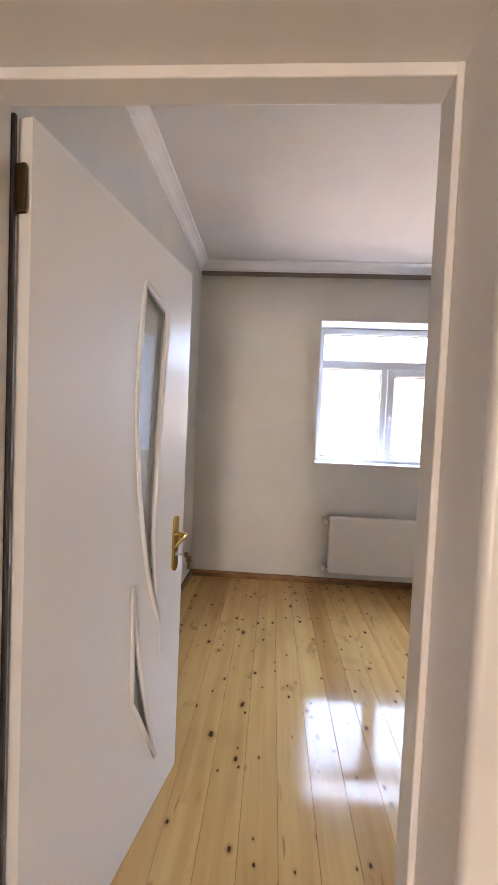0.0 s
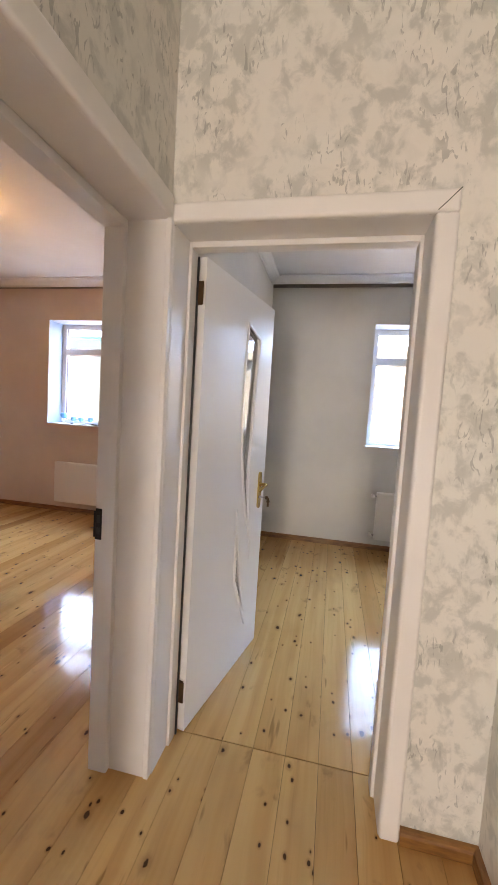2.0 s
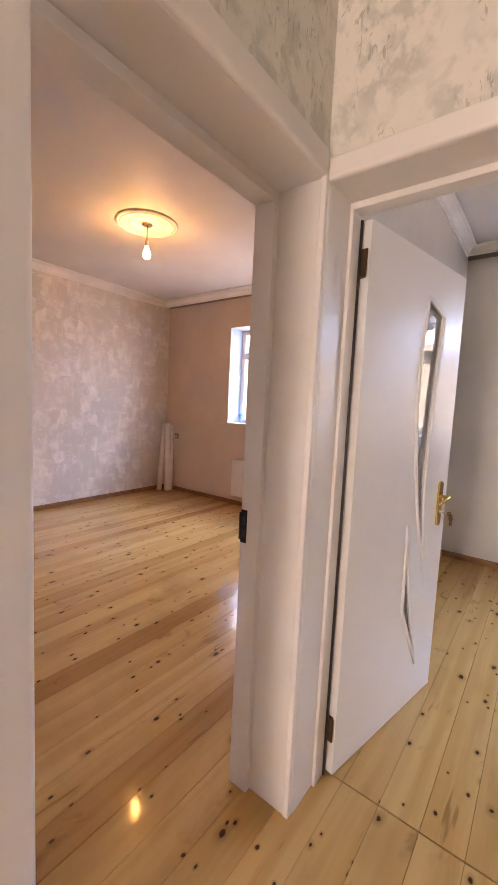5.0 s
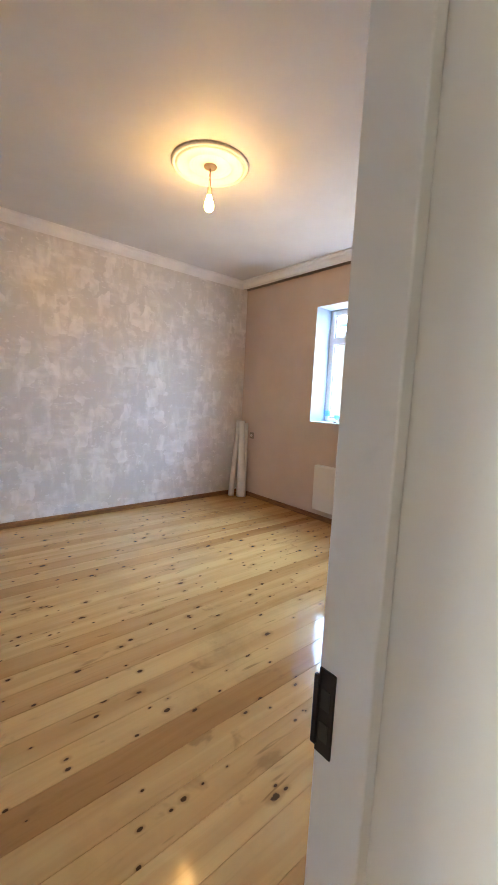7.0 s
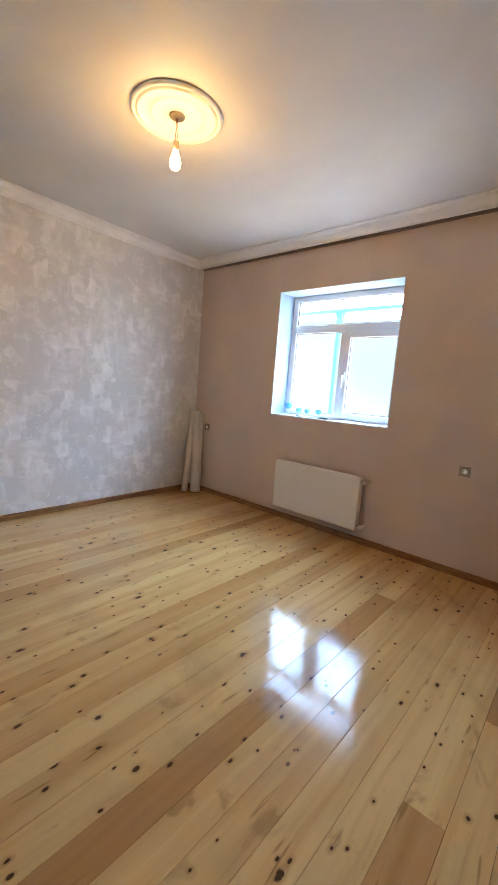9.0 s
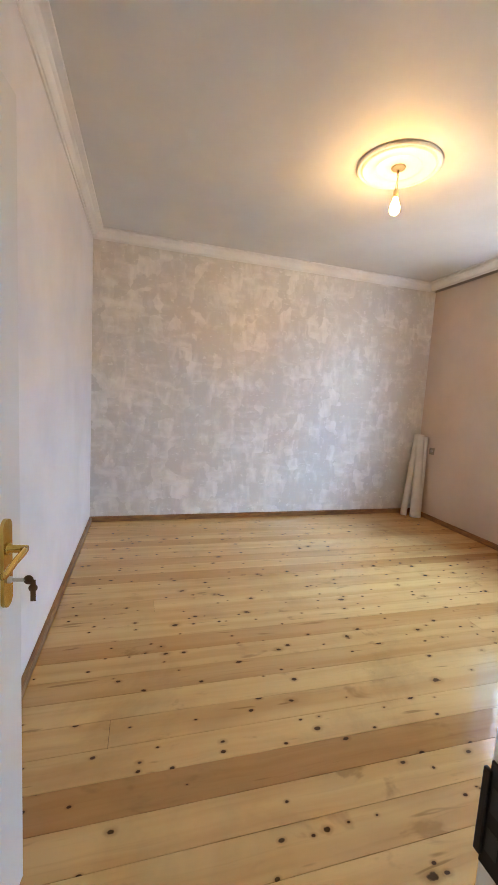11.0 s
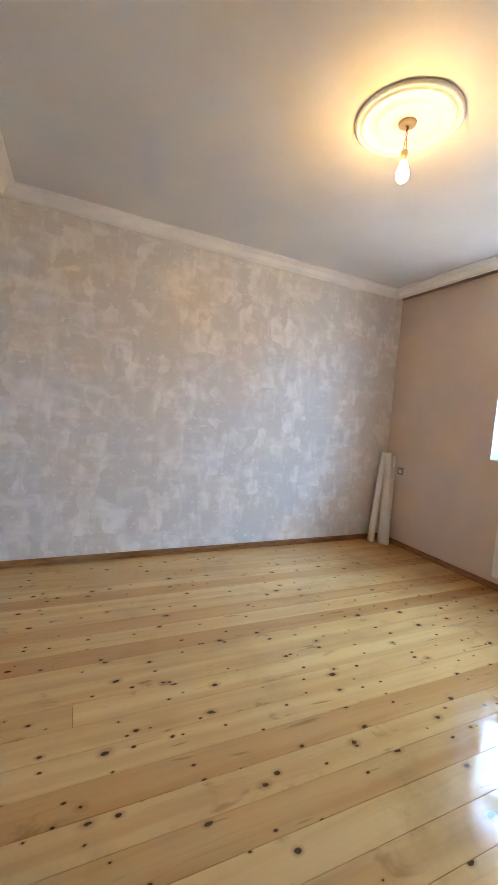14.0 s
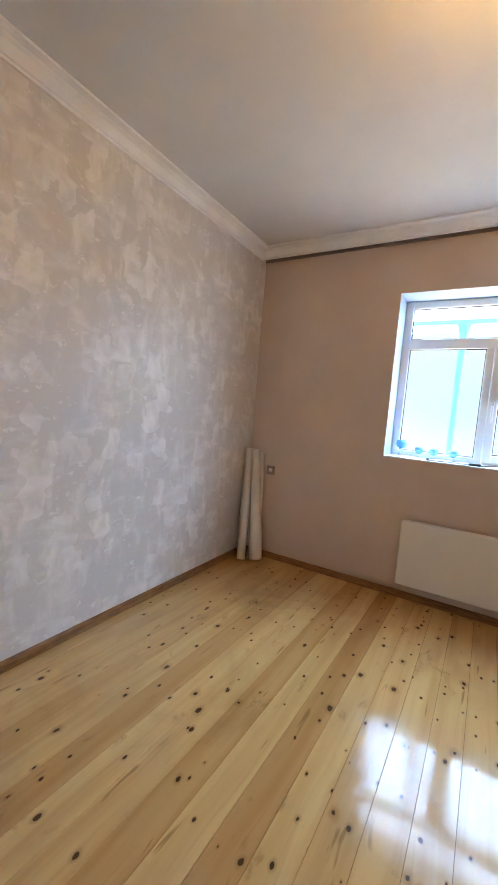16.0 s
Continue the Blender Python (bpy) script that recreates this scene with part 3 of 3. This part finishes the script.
# door linings set deep in the two openings
b = Build()
b.box(DA0, DA0 + 0.013, 0.775, 0.838, 0.0, DA_TOP, M_CASE, 0.003)
b.box(DA1 - 0.014, DA1, 0.775, 0.838, 0.0, DA_TOP, M_CASE, 0.003)
b.box(DA0 + 0.010, DA1 - 0.011, 0.776, 0.837, DA_TOP - 0.022, DA_TOP, M_CASE, 0.003)
b.done("door_frame_1", label="white painted wooden door frame", category="door frame", kind="structure")
# black strip standing in for the dark gap between frame and hinged leaf
Build().box(DA0 + 0.001, DA0 + 0.019, 0.8385, 0.8475, 0.0, DA_TOP - 0.03, M_BLACK, 0.002).done("trim_door_seal", label="black strip for the shade of the gap along the hinged side of the frame", category="door seal", kind="structure")
b = Build()
b.box(-0.796, -0.72, DB0, DB0 + 0.022, 0.0, DB_TOP, M_CASE, 0.003)
b.box(-0.796, -0.72, DB1 - 0.025, DB1, 0.0, DB_TOP, M_CASE, 0.003)
b.box(-0.795, -0.721, DB0 + 0.019, DB1 - 0.022, DB_TOP - 0.03, DB_TOP, M_CASE, 0.003)
b.done("door_frame_2", label="white painted wooden door frame", category="door frame", kind="structure")


# ---- doors ----
def curve(points, steps=6):
    """A smooth line through a few (x, z) points."""
    out = []
    for i in range(len(points) - 1):
        p0, p1, p2, p3 = (points[max(0, min(len(points) - 1, i + k))] for k in (-1, 0, 1, 2))
        for s in range(steps):
            t = s / steps
            out.append(tuple(0.5 * (2 * b + (c - a) * t + (2 * a - 5 * b + 4 * c - d) * t * t + (3 * b - a - 3 * c + d) * t ** 3)
                             for a, b, c, d in zip(p0, p1, p2, p3)))
    return out + [points[-1]]


def door_leaf(at, label):
    """A lacquered leaf with two blade-shaped panes. x runs from the hinges, y through the leaf, z up."""
    d = thing("door", at, label, "door", "room doors")
    left = curve([(0.444, 1.845), (0.417, 1.53), (0.434, 1.28), (0.474, 1.07), (0.536, 0.86), (0.612, 0.70)])
    right = curve([(0.612, 0.70), (0.578, 0.86), (0.560, 1.06), (0.573, 1.38), (0.606, 1.795)])
    blade = left + right[1:]
    fin = curve([(0.428, 0.90), (0.437, 0.70), (0.442, 0.51)], 4) + [(0.615, 0.20)] + curve([(0.615, 0.20), (0.545, 0.42), (0.470, 0.68), (0.428, 0.90)])[1:-1]
    Build().plate([(0.0, 0.012), (0.80, 0.012), (0.80, 2.0), (0.0, 2.0)], 0.0, 0.032, M_DOOR, (blade, fin)).done("slab", d)
    for loop in (blade, fin):
        Build().plate(loop, 0.013, 0.018, M_FROST).done("pane", d, label="dark clear glass pane")
        for y in (0.0, 0.032):
            Build().tube([(x, y, z) for x, z in loop], 0.010, M_DOOR, True, 8, 0.8).done("bead", d)
    tail = curve([(0.612, 0.70), (0.622, 0.63), (0.628, 0.57)], 4)
    for y in (0.0, 0.032):
        Build().tube([(x, y, z) for x, z in tail], 0.006, M_DOOR, False, 6, 0.6).done("bead", d)
        s = -1 if y == 0 else 1
        e = y + s * 0.004
        h = Build()
        h.plate([(0.722 + 0.021 * math.cos(a), 0.955 + math.copysign(0.085, math.sin(a)) + 0.021 * math.sin(a)) for a in [2 * math.pi * (k + 0.5) / 20 for k in range(20)]],
                y, y + s * 0.008, M_BRASS)
        h.lathe([(0.014, 0.0), (0.014, s * 0.012), (0.009, s * 0.016), (0.009, s * 0.05)], M_BRASS, (0.722, y, 0.99), 14, "y")
        h.tube([(0.722, y + s * 0.045, 0.99), (0.70, y + s * 0.052, 0.992), (0.66, y + s * 0.05, 0.985), (0.625, y + s * 0.047, 0.972), (0.612, y + s * 0.047, 0.975)], 0.0085, M_BRASS, flat=0.8)
        h.lathe([(0.008, 0.0), (0.008, s * 0.014), (0.006, s * 0.016)], M_STEEL, (0.722, y, 0.915), 12, "y")
        h.done("handle", d, label="brass lever handle on a long rounded plate")
    k = Build()
    k.box(0.7205, 0.7235, -0.045, -0.016, 0.911, 0.919, M_STEEL)
    k.lathe([(0.011, -0.0015), (0.011, 0.0015)], M_BRONZE, (0.722, -0.052, 0.915), 14, "x")
    k.box(0.7205, 0.7235, -0.068, -0.056, 0.862, 0.915, M_BRONZE, 0.001)
    k.lathe([(0.010, -0.0015), (0.010, 0.0015)], M_BRONZE, (0.722, -0.062, 0.895), 14, "x")
    k.done("key", d, label="small dark keys hanging from the lock")
    for z in (0.19, 1.86):
        g = Build()
        g.lathe([(0.006, -0.048), (0.006, 0.048)], M_BRONZE, (-0.006, 0.036, z), 12)
        g.box(-0.0025, 0.0005, 0.012, 0.034, z - 0.045, z + 0.045, M_BRONZE, 0.001)
        g.box(-0.014, -0.008, 0.004, 0.034, z - 0.045, z + 0.045, M_BRONZE, 0.001)
        g.done("hinge", d, label="dark bronze hinge")
    g = Build()
    g.box(0.7995, 0.8025, 0.007, 0.025, 0.84, 1.07, M_STEEL)
    g.done("lock_plate", d)
    return d


turn_a = math.degrees(math.atan2(0.78, 0.152))
door_leaf(pose(-0.507, 0.853, 0.0, 0, 0, turn_a), "open white lacquered door with blade-shaped glass and brass handle")
door_leaf(pose(-0.785, -0.160, 0.0, 0, 0, 171.5), "wide open white lacquered door with keys in its brass lock")

# strike plate on the frame
b = Build()
q = DB1 - 0.025
b.box(-0.794, -0.769, q - 0.0025, q + 0.001, 0.905, 1.02, M_IRON, 0.001)
b.box(-0.799, -0.791, q - 0.006, q - 0.001, 0.915, 1.01, M_IRON, 0.001)
b.box(-0.788, -0.775, q - 0.0035, q - 0.002, 0.968, 0.995, M_BLACK)
b.box(-0.788, -0.775, q - 0.0035, q - 0.002, 0.925, 0.95, M_BLACK)
b.done("strike_plate", label="dark metal strike plate on the door frame", category="strike plate")

b = Build()
b.box(HE + 0.2, 1.6, DE0 - 1.2, 0.9, -0.2, -0.06, M_OUT)
b.done("ground_porch", label="grey porch floor outside the glazed door", category="ground", kind="structure")

# the room beyond the next opening down the hall, lit by a window of its own
SW, SS, SN = -1.75, -4.6, BS - 0.2
wall("wall_side_room_north", "x", SW, BE, SN - 0.008, SN - 0.001, LOW, TOP, (M_LILAC, M_LILAC, M_LILAC), label="plain pale wall")
wall("wall_side_room_south", "x", SW - 0.1, BE, SS - 0.1, SS, LOW, TOP, (M_LILAC, M_LILAC, M_LILAC), label="plain pale wall")
wall("wall_side_room_west", "y", SS, SN, SW - 0.1, SW, LOW, TOP, (M_LILAC, M_LILAC, M_LILAC), [(-3.3, -0.85, 0.4, 2.35)], "plain pale wall with a wide window opening")
Build().box(SW - 0.1, BE, SS - 0.1, SN, CEIL, TOP, M_CEIL).done("ceiling_side_room", label="white ceiling", category="ceiling", kind="structure")
Build().box(SW - 0.1, BE, SS - 0.1, SN, -0.021, 0.0, M_SKIRT).done("floor_side_room", label="plain brown floor", category="floor", kind="structure")
g = Build()
g.faces([(SW - 0.12, -3.4, 0.3), (SW - 0.12, -0.75, 0.3), (SW - 0.12, -0.75, 2.45), (SW - 0.12, -3.4, 2.45)], [(0, 1, 2, 3)], M_GLOW_C)
g.done("backdrop_side_room", label="bright daylight outside", category="backdrop", kind="structure")

# daylight at the hall's far end
g = Build()
g.faces([(-0.8, HS - 0.45, -0.1), (0.8, HS - 0.45, -0.1), (0.8, HS - 0.45, 2.6), (-0.8, HS - 0.45, 2.6)], [(0, 1, 2, 3)], M_GLOW_S)
g.done("backdrop_hall_end", label="bright daylight outside", category="backdrop", kind="structure")

# glazed door opposite
c = thing("glazed_door", pose(HE + 0.05, DE0, 0), "white plastic glazed door in the hall wall", "door")
W = DE1 - DE0
b = Build()
for y0, y1, z0, z1 in ((0.0, 0.06, 0.0, 2.048), (W - 0.06, W, 0.0, 2.048), (0.055, W - 0.055, 1.99, 2.048), (0.055, W - 0.055, 0.0, 0.03)):
    b.box(0.0, 0.07, y0, y1, z0, z1, M_PVC, 0.005)
b.done("frame", c)
b = Build()
for y0, y1, z0, z1 in ((0.062, 0.16, 0.034, 1.985), (W - 0.16, W - 0.062, 0.034, 1.985), (0.155, W - 0.155, 1.89, 1.985), (0.155, W - 0.155, 0.034, 0.17)):
    b.box(-0.012, 0.055, y0, y1, z0, z1, M_PVC, 0.006)
b.done("sash", c)
p = Build().box(0.02, 0.028, 0.15, W - 0.15, 0.165, 1.895, M_PANE).done("pane", c, label="clear glass pane")
p.visible_shadow = False
b = Build()
b.box(0.002, 0.006, W - 0.0615, W - 0.0605, 0.034, 1.985, M_GASKET)
b.box(0.014, 0.02, 0.155, 0.163, 0.17, 1.89, M_GASKET).box(0.014, 0.02, W - 0.163, W - 0.155, 0.17, 1.89, M_GASKET)
b.done("gasket", c)
g = Build()
g.faces([(1.5, DE0 - 1.2, 0.55), (1.5, 0.9, 0.55), (1.5, 0.9, 2.9), (1.5, DE0 - 1.2, 2.9)], [(0, 1, 2, 3)], M_GLOW_E)
g.done("backdrop_porch", label="bright daylight outside", category="backdrop", kind="structure")


# ---- radiators ----
def radiator(x0, side):
    """Panel radiator 0.96 m wide; valves at its low (-1) or high (1) end."""
    W, z0, z1 = 0.965, 0.142, 0.642
    r = thing("radiator", pose(x0, NN - 0.006, 0), "white enamelled panel radiator under the window", "radiator", "panel radiators")
    b = Build()
    b.box(0.0, W, -0.118, -0.096, z0, z1, M_RAD, 0.009, 3)
    b.box(0.0, W, -0.062, -0.042, z0, z1 - 0.004, M_RAD, 0.008, 2)
    b.done("panel", r)
    b = Build()
    for i in range(24):
        x = 0.03 + i * (W - 0.06) / 23
        b.box(x, x + 0.002, -0.098, -0.06, z0 + 0.03, z1 - 0.02, M_RAD)
    b.done("fins", r, kind="stuff")
    b = Build()
    b.box(0.002, W - 0.002, -0.112, -0.050, z1 - 0.006, z1 + 0.002, M_RAD, 0.002)
    b.done("grille", r)
    for x in (-0.002, W - 0.004):
        Build().box(x, x + 0.006, -0.116, -0.046, z0 + 0.01, z1 - 0.006, M_RAD, 0.002).done("side_cover", r)
    e = W if side > 0 else 0.0
    for z in (z0 + 0.04, z1 - 0.04):
        b = Build()
        b.lathe([(0.012, 0.0), (0.012, side * 0.03), (0.017, side * 0.032), (0.017, side * 0.05), (0.010, side * 0.052)], M_STEEL, (e, -0.078, z), 14, "x")
        b.lathe([(0.010, 0.0), (0.010, -0.075)], M_RAD, (e + side * 0.042, 0.0, z), 12, "y")
        b.lathe([(0.017, -0.075), (0.019, -0.085), (0.019, -0.118), (0.014, -0.126)], M_RAD, (e + side * 0.042, 0.0, z), 16, "y")
        b.done("valve", r, label="white and chrome radiator valve")
    for x in (0.15, W - 0.15):
        Build().box(x, x + 0.03, -0.045, 0.0, z0 + 0.1, z1 - 0.08, M_RAD).done("bracket", r)
    return r


radiator(-3.322, 1)
radiator(0.535, -1)


# ---- sockets and switch ----
def socket(at, label, name="socket"):
    s = thing(name, at, label, "wall socket" if name == "socket" else "light switch")
    Build().box(-0.042, 0.042, -0.009, 0.0, -0.042, 0.042, M_SWITCH, 0.004).done("plate", s)
    b = Build()
    b.lathe([(0.021, -0.010), (0.019, -0.012), (0.018, -0.004), (0.0, -0.004)], M_PLASTER if name == "socket" else M_SWITCH, (0, 0, 0), 20, "y")
    if name == "socket":
        for x in (-0.0095, 0.0095):
            b.lathe([(0.0024, -0.0125), (0.0024, -0.004)], M_BLACK, (x, 0, 0), 8, "y")
    b.done("insert", s)


socket(pose(-1.552, NN - 0.006, 0.850), "bronze-coloured plastic socket on the rosy wall")
socket(pose(-4.552, NN - 0.006, 0.840), "bronze-coloured plastic socket near the corner")
socket(pose(HE, 0.305, 0.90, 0, 0, -90), "bronze-coloured switch on the papered hall wall", "switch")

# ---- ceiling rose and bulb ----
RX, RY = -2.852, 1.755
b = Build()
b.lathe([(0.255, 0.0), (0.255, -0.010), (0.247, -0.018), (0.238, -0.019), (0.233, -0.012), (0.226, -0.012), (0.222, -0.020), (0.212, -0.022), (0.204, -0.012),
         (0.150, -0.010), (0.143, -0.016), (0.132, -0.016), (0.126, -0.009), (0.118, -0.013), (0.110, -0.008), (0.045, -0.008), (0.042, -0.012), (0.001, -0.012)], M_PLASTER, (RX, RY, CEIL), 64)
b.done("ceiling_rose", label="round moulded white plaster ceiling rose", category="ceiling rose")
# dark disc in place of the shadow the bulb holder casts on the rose
Build().lathe([(0.044, 0.0), (0.042, -0.008), (0.028, -0.014), (0.001, -0.014)], M_SHADE, (RX, RY, CEIL - 0.010), 24).done("hook_cover", label="small dark disc for the shadow of the bulb holder on the rose", category="hook cover")
lamp = thing("pendant_bulb", pose(RX, RY, CEIL - 0.012), "bare lit filament bulb hanging on twisted wires", "light bulb")
b = Build()
b.tube([(0.0, 0, 0.0), (0.0, 0, -0.012), (0.006, 0, -0.02), (0.008, 0, -0.03), (0.0, 0, -0.036), (-0.006, 0, -0.03)], 0.0025, M_BRONZE)
b.done("hook", lamp)
b = Build()
for s in (-1, 1):
    b.tube([(s * 0.004 * math.cos(k * 0.9), s * 0.004 * math.sin(k * 0.9), -0.01 - 0.0090 * k) for k in range(9)] + [(s * 0.009, 0.0, -0.11), (s * 0.008, 0.0, -0.132)], 0.0018, M_COPPER, n=6)
b.done("wire", lamp, label="thin twisted red wires")
Build().lathe([(0.012, -0.127), (0.017, -0.131), (0.018, -0.162), (0.015, -0.172), (0.0145, -0.179)], M_HOLDER, n=20).done("holder", lamp, label="brown bulb holder")
Build().lathe([(0.014, -0.177), (0.016, -0.189), (0.022, -0.207), (0.029, -0.229), (0.0305, -0.245), (0.028, -0.261), (0.020, -0.273), (0.010, -0.278), (0.001, -0.279)], M_BULB, n=20).done("bulb", lamp, label="glowing warm glass bulb")


# ---- wallpaper rolls in the corner ----
def roll(at, r0, r1, length, turns, label, tear=0.0):
    """A loosely rolled sheet: a spiral that widens to its foot."""
    o = thing("wallpaper_roll", at, label, "wallpaper roll", "leftover wallpaper rolls")
    n, rings = int(turns * 20), 8
    b = Build()
    v = []
    for j in range(rings + 1):
        h = length * j / rings
        for i in range(n + 1):
            f = i / n
            a = 2 * math.pi * turns * f
            r = (r0 + (r1 - r0) * j / rings) * (0.55 + 0.45 * f)
            low = h + (tear * max(0.0, f - 0.86) / 0.14 * (1 - j / rings) if tear else 0.0)
            v.append((r * math.cos(a), r * math.sin(a), low))
    f = [(j * (n + 1) + i, j * (n + 1) + i + 1, (j + 1) * (n + 1) + i + 1, (j + 1) * (n + 1) + i) for j in range(rings) for i in range(n)]
    b.faces(v, f, M_PAPER, True)
    s = b.done("sheet", o)
    m = s.modifiers.new("thickness", "SOLIDIFY")
    m.thickness = 0.0012
    return o


roll(look((-4.672, 3.470, 0.003), (-4.745, 3.615, 1.03)) @ pose(0, 0, 0, 180), 0.046, 0.040, 1.04, 2.6, "loosely rolled off-white wallpaper leaning in the corner", 0.25)
roll(look((-4.568, 3.565, 0.003), (-4.690, 3.625, 1.03)) @ pose(0, 0, 0, 180), 0.072, 0.044, 1.035, 2.4, "loosely rolled off-white wallpaper standing in the corner")
roll(look((-4.600, 3.650, 0.003), (-4.640, 3.668, 1.00)) @ pose(0, 0, 0, 180), 0.026, 0.024, 1.0, 2.4, "thin off-white wallpaper roll behind the others")


# ---- things on the sill ----
def goblet(x, y, r, lift, label):
    """A round blue bowl on a thin clear stem and foot."""
    z = WIN_Z0 + 0.012
    g = thing("goblet", pose(x, y, z), label, "goblet", "goblets on the sill")
    h = lift
    Build().lathe([(r * 0.75, 0.0), (r * 0.7, 0.003), (r * 0.15, 0.008), (0.004, 0.014), (0.004, h - 0.004), (r * 0.2, h + 0.001)], M_PANE, n=18).done("stem", g, label="clear glass stem and foot")
    Build().lathe([(r * 0.18, h), (r * 0.7, h + r * 0.25), (r * 0.97, h + r * 0.75), (r, h + r * 1.1), (r * 0.86, h + r * 1.6), (r * 0.80, h + r * 1.6),
                   (r * 0.92, h + r * 1.1), (r * 0.6, h + r * 0.4), (r * 0.1, h + r * 0.2)], M_BLUE, n=20).done("bowl", g)


for x, r, lift in ((-3.44, 0.044, 0.058), (-3.30, 0.033, 0.030), (-3.19, 0.032, 0.030), (-3.05, 0.033, 0.030)):
    goblet(x, 3.89, r, lift, "small round bright blue goblet on the window sill")
z = WIN_Z0 + 0.012
b = Build()
b.box(-2.93, -2.85, 3.72, 3.75, z, z + 0.018, M_BLACK, 0.005)
b.tube([(x, 3.735 + 0.02 * math.sin(x * 14), z + 0.003) for x in [-3.2 + 0.02 * k for k in range(15)]], 0.003, M_BLACK, n=6)
b.tube([(x, 3.735 + 0.035 * math.sin((x + 2.85) * 9), z + 0.003 + 0.02 * max(0, math.sin((x + 2.85) * 6)) ) for x in [-2.85 + 0.02 * k for k in range(30)]], 0.003, M_BLACK, n=6)
b.done("cable", label="black cable with a small adapter lying on the sill", category="cable")
Build().box(-3.22, -3.195, 3.722, 3.742, z, z + 0.016, M_BLACK, 0.003).done("adapter_plug", label="small black plug on the sill", category="plug")

# ---- floor boards ----
BOARD = 0.135
meshes = {}


def board(x0, x1, y0, y1, mat=M_FLOOR):
    key = (round(x1 - x0, 4), round(y1 - y0, 4), mat.name)
    if key not in meshes:
        w, l = key[:2]
        e = 0.0008
        v = [(0.0004, 0, -0.02), (w - 0.0004, 0, -0.02), (w - 0.0004, l, -0.02), (0.0004, l, -0.02),
             (0.0006, 0.0006, -e), (w - 0.0006, 0.0006, -e), (w - 0.0006, l - 0.0006, -e), (0.0006, l - 0.0006, -e),
             (e + 0.0006, e + 0.0006, 0), (w - e - 0.0006, e + 0.0006, 0), (w - e - 0.0006, l - e - 0.0006, 0), (e + 0.0006, l - e - 0.0006, 0)]
        f = [(8, 9, 10, 11)] + [(a + k, a + (k + 1) % 4, a + 4 + (k + 1) % 4, a + 4 + k) for a in (0, 4) for k in range(4)]
        me = bpy.data.meshes.new("board")
        me.from_pydata(v, [], f)
        me.materials.append(mat)
        meshes[key] = me
    o = new("board", meshes[key])
    o.parent = floor
    o.matrix_basis = pose(x0, y0, 0)


# in the bulb room: a browned board or part of one, and boards pieced from two lengths
BROWNED = {10: (BS, NN), 22: (BS, 2.9), 27: (BS, 1.58), 28: (2.2, NN)}
PIECED = {3: 1.9, 7: 2.7, 13: 0.35, 17: 2.35, 20: 0.15, 24: 3.1}
x = BW
k = 0
while x < AE:
    x1 = min(x + BOARD, AE)
    if x < -0.72:
        low, high = BROWNED.get(k, (0, 0))
        cut = PIECED.get(k)
        if high:
            if low > BS:
                board(x, x1, BS, low)
            board(x, x1, low, high, M_AGED)
            if high < NN:
                board(x, x1, high, NN)
        elif cut:
            board(x, x1, BS, cut)
            board(x, x1, cut, NN)
        else:
            board(x, x1, BS, NN)
    else:
        j = 0.17 if -0.42 < x < 0.14 else (-0.9 if k % 2 else -1.5)
        if x < HE:
            board(x, x1, HS, j)
            board(x, x1, j, 0.863)
        board(x, x1, 0.867, NN)
    x, k = x1, k + 1
